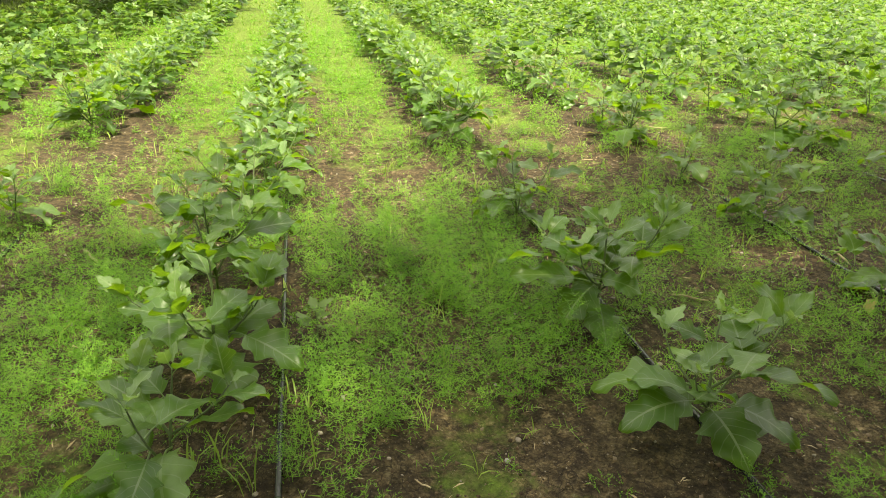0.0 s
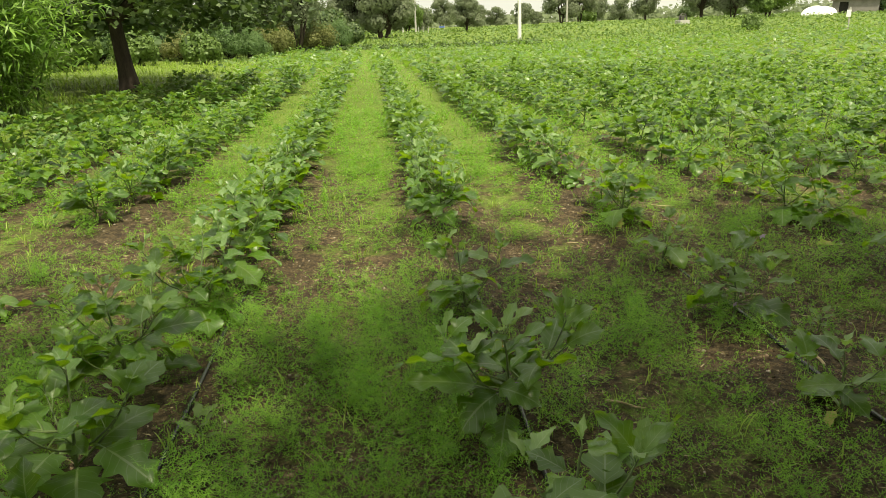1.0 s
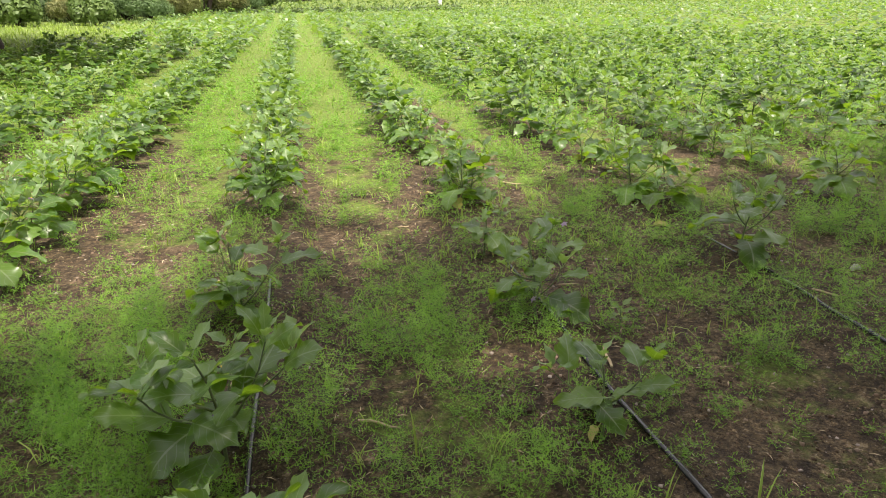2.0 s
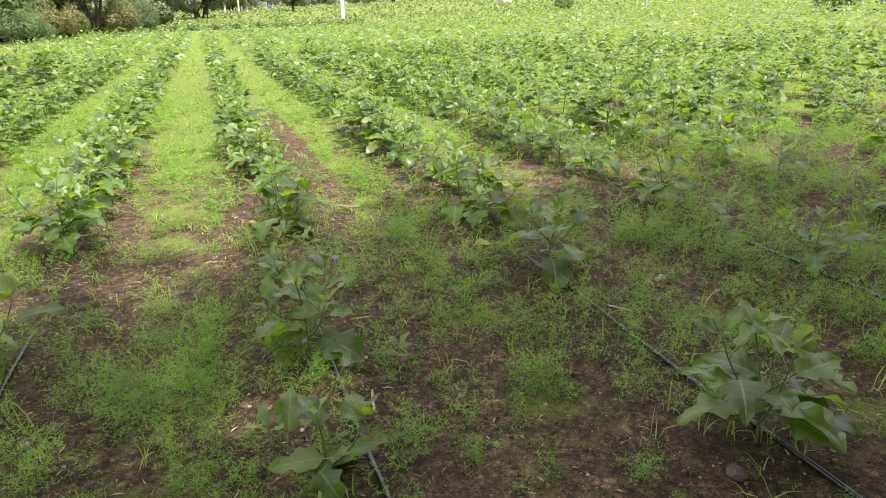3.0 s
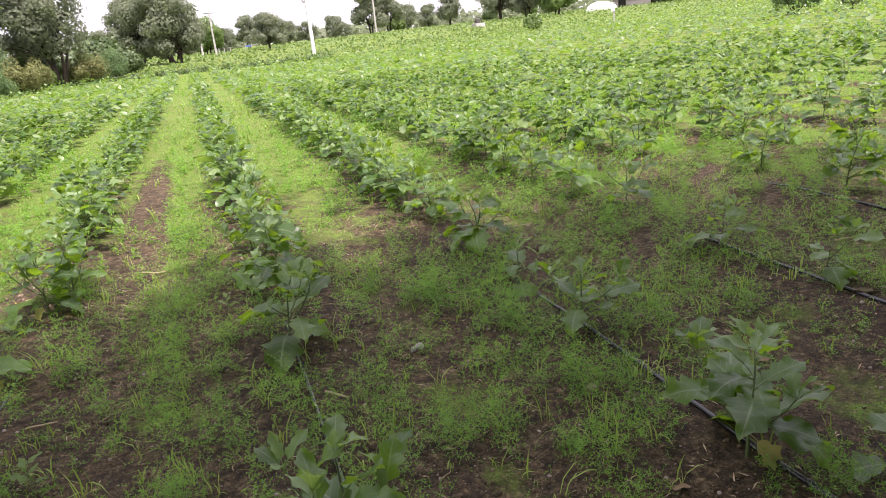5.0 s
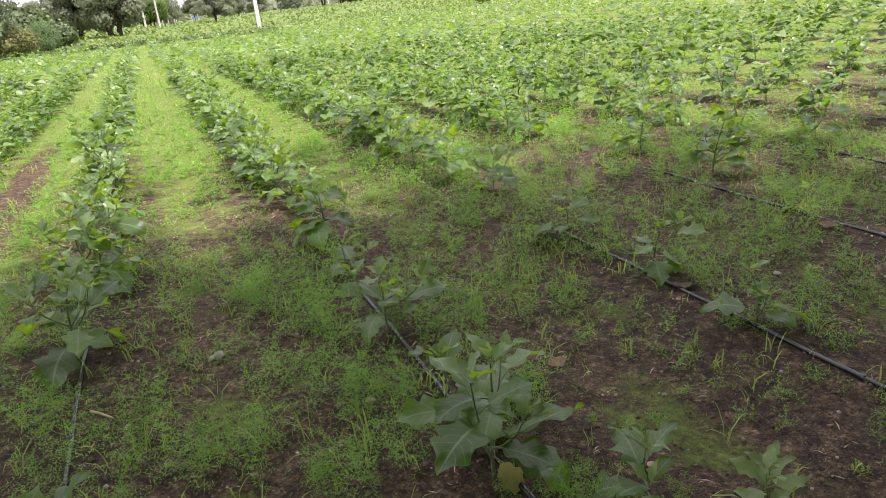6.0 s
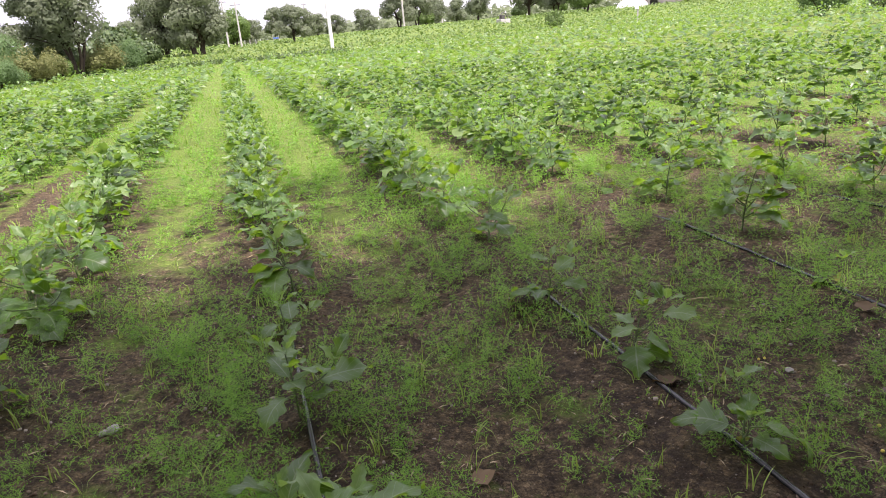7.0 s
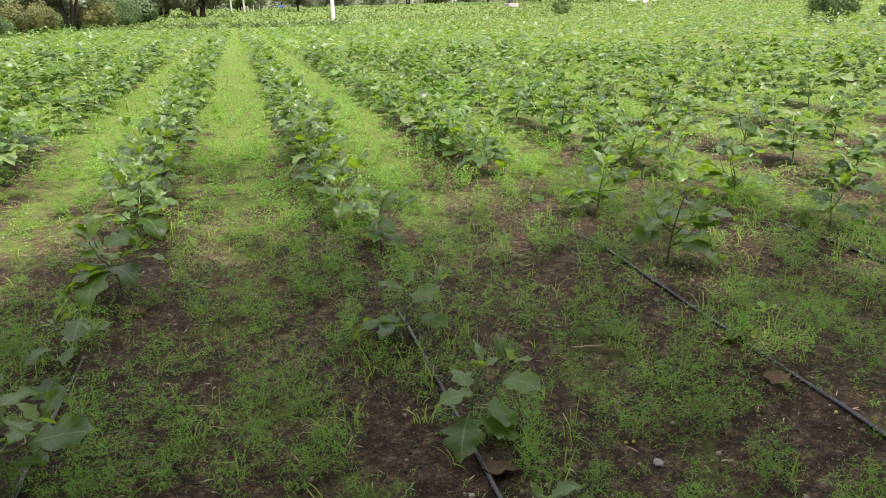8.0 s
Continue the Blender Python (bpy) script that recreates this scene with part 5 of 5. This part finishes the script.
pole(104, 118, 9.0, 0.26, label="grey power pole on the skyline", mat=GREY_WOOD)


def hut(x, y, turn):
    root = empty("hut", pose(x, y, float(land(x, y)) - 0.1, 0, 0, turn), "low brown field hut with a flat sheet roof", "hut")
    w, d, h, th = 6.0, 3.2, 1.95, 0.2
    box_part("wall", root, HUT_WALL, [(-w / 2 + 0.45, -d / 2, h / 2, 0.9, th, h), (1.05, -d / 2, h / 2, w - 2.1, th, h), (-1.6, -d / 2, h - 0.13, 1.3, th - 0.01, 0.26)], 0, "mud-brown front wall with a doorway")
    box_part("wall", root, HUT_WALL, [(0, d / 2, h / 2, w, th, h)], 0)
    box_part("wall", root, HUT_WALL, [(-w / 2 + th / 2, 0, h / 2, th, d - th - 0.01, h - 0.01)], 0)
    box_part("wall", root, HUT_WALL, [(w / 2 - th / 2, 0, h / 2, th, d - th - 0.01, h - 0.01)], 0)
    box_part("roof", root, SHEET, [(0, -0.1, h + 0.05, w + 0.6, d + 0.7, 0.06)], 0.01, "weathered metal roof sheet")
    # near-black board that stands in for the shaded inside of the open doorway
    box_part("doorway_shade", root, DARK, [(-1.6, -d / 2 + 0.09, 0.85, 1.25, 0.05, 1.7)], 0.005, "dark board standing in for the shade inside the open doorway")


hut(74.0, 99.5, -34)


def heap(x, y, sx, sy, h):
    """A sagging white sheet over a heap."""
    n, m = 28, 18
    V = []
    for j in range(m + 1):
        for i in range(n + 1):
            u, v = 2 * i / n - 1, 2 * j / m - 1
            q = max(0.0, 1 - (abs(u) ** 2.4 + abs(v) ** 2.4))
            V.append((u * sx / 2, v * sy / 2, h * q ** 0.55 * (1 + 0.14 * noise.noise(Vector((u * 3, v * 3, 1)))) - 0.05))
    idx = np.arange((n + 1) * (m + 1)).reshape(m + 1, n + 1)
    F = np.stack([idx[:-1, :-1], idx[:-1, 1:], idx[1:, 1:], idx[1:, :-1]], -1).reshape(-1, 4)
    root = new("covered_heap", raw_mesh("covered_heap", V, F, WHITE_SHEET, True))
    root.matrix_world = pose(x, y, float(land(x, y)), 0, 0, -32)
    tagged(root, "white plastic sheet draped over a low heap", "heap")


heap(66.0, 96.0, 4.8, 3.2, 1.25)

post = empty("sign_post", pose(36.9, 49.4, float(land(36.9, 49.4)) - 0.1, 0, 0, -30), "grey wooden post carrying a blank white board", "sign post")
box_part("post", post, GREY_WOOD, [(0, 0, 0.9, 0.12, 0.12, 1.8)], 0.01)
box_part("board", post, WHITE_SHEET, [(-0.08, -0.09, 1.35, 0.30, 0.04, 0.50)], 0.008, "white board")

pump = empty("pump", pose(37.7, 79.3, float(land(37.7, 79.3)), 0, 0, 20), "small pump on a pale base with a bent pipe", "pump")
box_part("base", pump, GREY_WOOD, [(0, 0, 0.25, 1.5, 0.9, 0.5)], 0.03)
box_part("motor", pump, IRON, [(-0.15, 0, 0.75, 0.6, 0.4, 0.5)], 0.05)
pt = Tubes(8)
pt.add([(-0.6, 0, 0.4), (-0.5, 0, 0.9), (-0.1, 0, 1.25), (0.4, 0, 1.1), (0.7, 0, 0.5)], [0.06] * 5)
child("pipe", pt.mesh("pipe", IRON), pump)

screen = empty("blue_sheet", pose(13.6, 120, float(land(13.6, 120)), 0, 0, 5), "blue plastic sheet hung between two posts", "plastic sheet")
box_part("sheet", screen, BLUE_SHEET, [(0, 0, 0.5, 0.9, 0.03, 0.3)], 0.005)
box_part("post", screen, GREY_WOOD, [(-0.5, 0, 0.45, 0.07, 0.07, 1.1)], 0.005)
box_part("post", screen, GREY_WOOD, [(0.5, 0, 0.45, 0.07, 0.07, 1.1)], 0.005)
for x, y in ((8.6, 98), (9.4, 98.6), (7.9, 97.4)):
    fp = empty("fence_post", pose(x, y, float(land(x, y)) - 0.1), "short grey fence post by the far lane", "fence post", "fence posts")
    box_part("shaft", fp, GREY_WOOD, [(0, 0, 0.45, 0.10, 0.10, 0.9)], 0.01)


# ---- small things on the soil ----
def stone(x, y, size, mat, label, seed):
    rr = random.Random(seed)
    bm = bmesh.new()
    bmesh.ops.create_icosphere(bm, subdivisions=2, radius=1)
    for v in bm.verts:
        k = 1 + 0.35 * noise.noise(v.co * 1.3 + Vector((seed, 0, 0)))
        v.co = Vector((v.co.x * size * k, v.co.y * size * 0.75 * k, v.co.z * size * 0.6 * k))
    ob = new("stone", bm_mesh("stone", bm, mat))
    ob.matrix_world = pose(x, y, ground_z(x, y) + size * 0.3, 0, 0, rr.uniform(0, 360))
    tagged(ob, label, "stone")


stone(4.57, 3.01, 0.029, PALE_STONE, "pale rough stone lying on the soil", 1)
stone(5.06, 2.24, 0.020, PINK_STONE, "small pink stone lying on the soil", 2)
stone(7.22, 2.28, 0.020, PALE_STONE, "pale rough stone lying on the soil", 3)
stone(7.41, 1.98, 0.042, DARK_STONE, "dark flat stone half sunk in soil", 4)
stone(4.54, 3.0, 0.022, PALE_STONE, "pale rough stone lying on the soil", 5)
stone(3.77, 1.53, 0.035, DARK_STONE, "reddish clod of dry soil", 6)
stone(5.75, 1.45, 0.022, PINK_STONE, "small pink stone lying on the soil", 7)
stone(0.68, 1.28, 0.010, PALE_STONE, "pale small stone on bare soil", 8)


def fallen_leaf(x, y, size, mat, label, seed):
    rr = random.Random(seed)
    ob = new("fallen_leaf", leaf_mesh("fallen_leaf", 200 + seed, 4, 6, mat, rr.uniform(-0.3, 0.2)))
    ob.matrix_world = pose(x, y, ground_z(x, y) + 0.010, rr.uniform(-8, 8), rr.uniform(-20, 20), rr.uniform(0, 360)) @ Matrix.Scale(size, 4)
    tagged(ob, label, "fallen leaf")


for i, (x, y, s) in enumerate(((3.91, 3.86, 0.10), (2.59, 4.9, 0.12), (5.47, 5.62, 0.12), (2.19, 7.84, 0.12), (3.90, 3.80, 0.09), (4.14, 5.26, 0.10))):
    fallen_leaf(x, y, s, YELLOW_LEAF, "fallen yellow eggplant leaf on the soil", i)
for i, (x, y, s) in enumerate(((5.43, 3.86, 0.14), (7.9, 2.62, 0.12), (0.79, 1.55, 0.08), (0.17, 7.44, 0.14), (5.84, 2.07, 0.10), (6.80, 2.34, 0.12), (6.56, 4.28, 0.10), (5.02, 1.57, 0.06))):
    fallen_leaf(x, y, s, BROWN_LEAF, "withered brown leaf on the soil", 20 + i)


def twig(x, y, length, turn, thick, seed):
    rr = random.Random(seed)
    t = Tubes(6)
    c, s = math.cos(radians(turn)), math.sin(radians(turn))
    pts = []
    for i in range(5):
        q = (i / 4 - 0.5) * length
        w = rr.uniform(-0.06, 0.06) * length
        px, py = x + c * q - s * w, y + s * q + c * w
        pts.append((px, py, ground_z(px, py) + thick + 0.006))
    t.add(pts, [thick, thick * 1.05, thick, thick * 0.9, thick * 0.6])
    tagged(new("twig", t.mesh("twig", STRAW)), "pale dry twig lying on the soil", "twig")


SEED_LEAF = leaf_mesh("leaf", 77, 4, 6, LIME_LEAF, 0.2, 0.5)


def seedling(x, y, high, seed, label="bright yellow-green broad-leaved seedling in the soil"):
    rr = random.Random(seed)
    root = empty("seedling", pose(x, y, ground_z(x, y)), label, "seedling")
    t = Tubes(5)
    t.add([(0, 0, -0.01), (0.006, 0, high * 0.5), (0, 0.006, high)], [0.003, 0.0025, 0.0015])
    child("stem", t.mesh("stem", STEM), root)
    for i in range(9):
        q = 0.3 + 0.7 * i / 8
        ob = child("leaf", SEED_LEAF, root)
        ob.matrix_local = leaf_pose(Vector((0, 0, high * q)), i * 2.4, 15 + 30 * q, high * rr.uniform(0.45, 0.6), rr)


seedling(5.86, 1.12, 0.15, 1)
seedling(5.96, 1.2, 0.11, 2)
seedling(0.14, 2.03, 0.13, 3, "small green broad-leaved weed beside the pipe")
seedling(2.95, 2.62, 0.10, 4, "small green broad-leaved weed in bare soil")
seedling(3.72, 4.0, 0.09, 5, "small green broad-leaved weed by a fallen leaf")
rl = random.Random(9)
LP = np.array([(x, y, ground_z(x, y) + 0.006) for x, y in ((rl.uniform(-1.5, 9.5), rl.uniform(0.8, 6.0)) for _ in range(3000))])
V, F = cards(LP, 0.045, 91, 0.06, 0.97)
tagged(new("dry_litter", raw_mesh("dry_litter", V, F, STRAW)), "bits of dry straw strewn on the soil", "litter", kind="stuff")

twig(1.79, 2.13, 0.16, -25, 0.005, 1)
twig(3.25, 5.2, 0.20, -30, 0.006, 2)
twig(-0.93, 3.07, 0.2, -60, 0.007, 3)
twig(2.77, 2.37, 0.15, 80, 0.006, 4)
twig(2.9, 3.1, 0.12, 10, 0.004, 5)
twig(4.1, 2.7, 0.12, -40, 0.005, 6)
twig(7.38, 3.05, 0.14, -15, 0.004, 7)
rt = random.Random(4)
for i in range(26):
    twig(rt.uniform(-0.5, 8.5), rt.uniform(1.0, 4.6), rt.uniform(0.04, 0.11), rt.uniform(0, 180), rt.uniform(0.0015, 0.003), 50 + i)
for i in range(9):
    x, y = rt.uniform(6.9, 8.2), rt.uniform(1.7, 2.5)
    bm = bmesh.new()
    bmesh.ops.create_icosphere(bm, subdivisions=2, radius=0.0065)
    for v in bm.verts:
        v.co.z *= 0.9
    ob = new("berry", bm_mesh("berry", bm, FRUIT, True))
    ob.matrix_world = pose(x, y, ground_z(x, y) + 0.008, 0, 0, 30 * i)
    tagged(ob, "small round yellow berry fallen on the soil", "berry", "fallen berries")
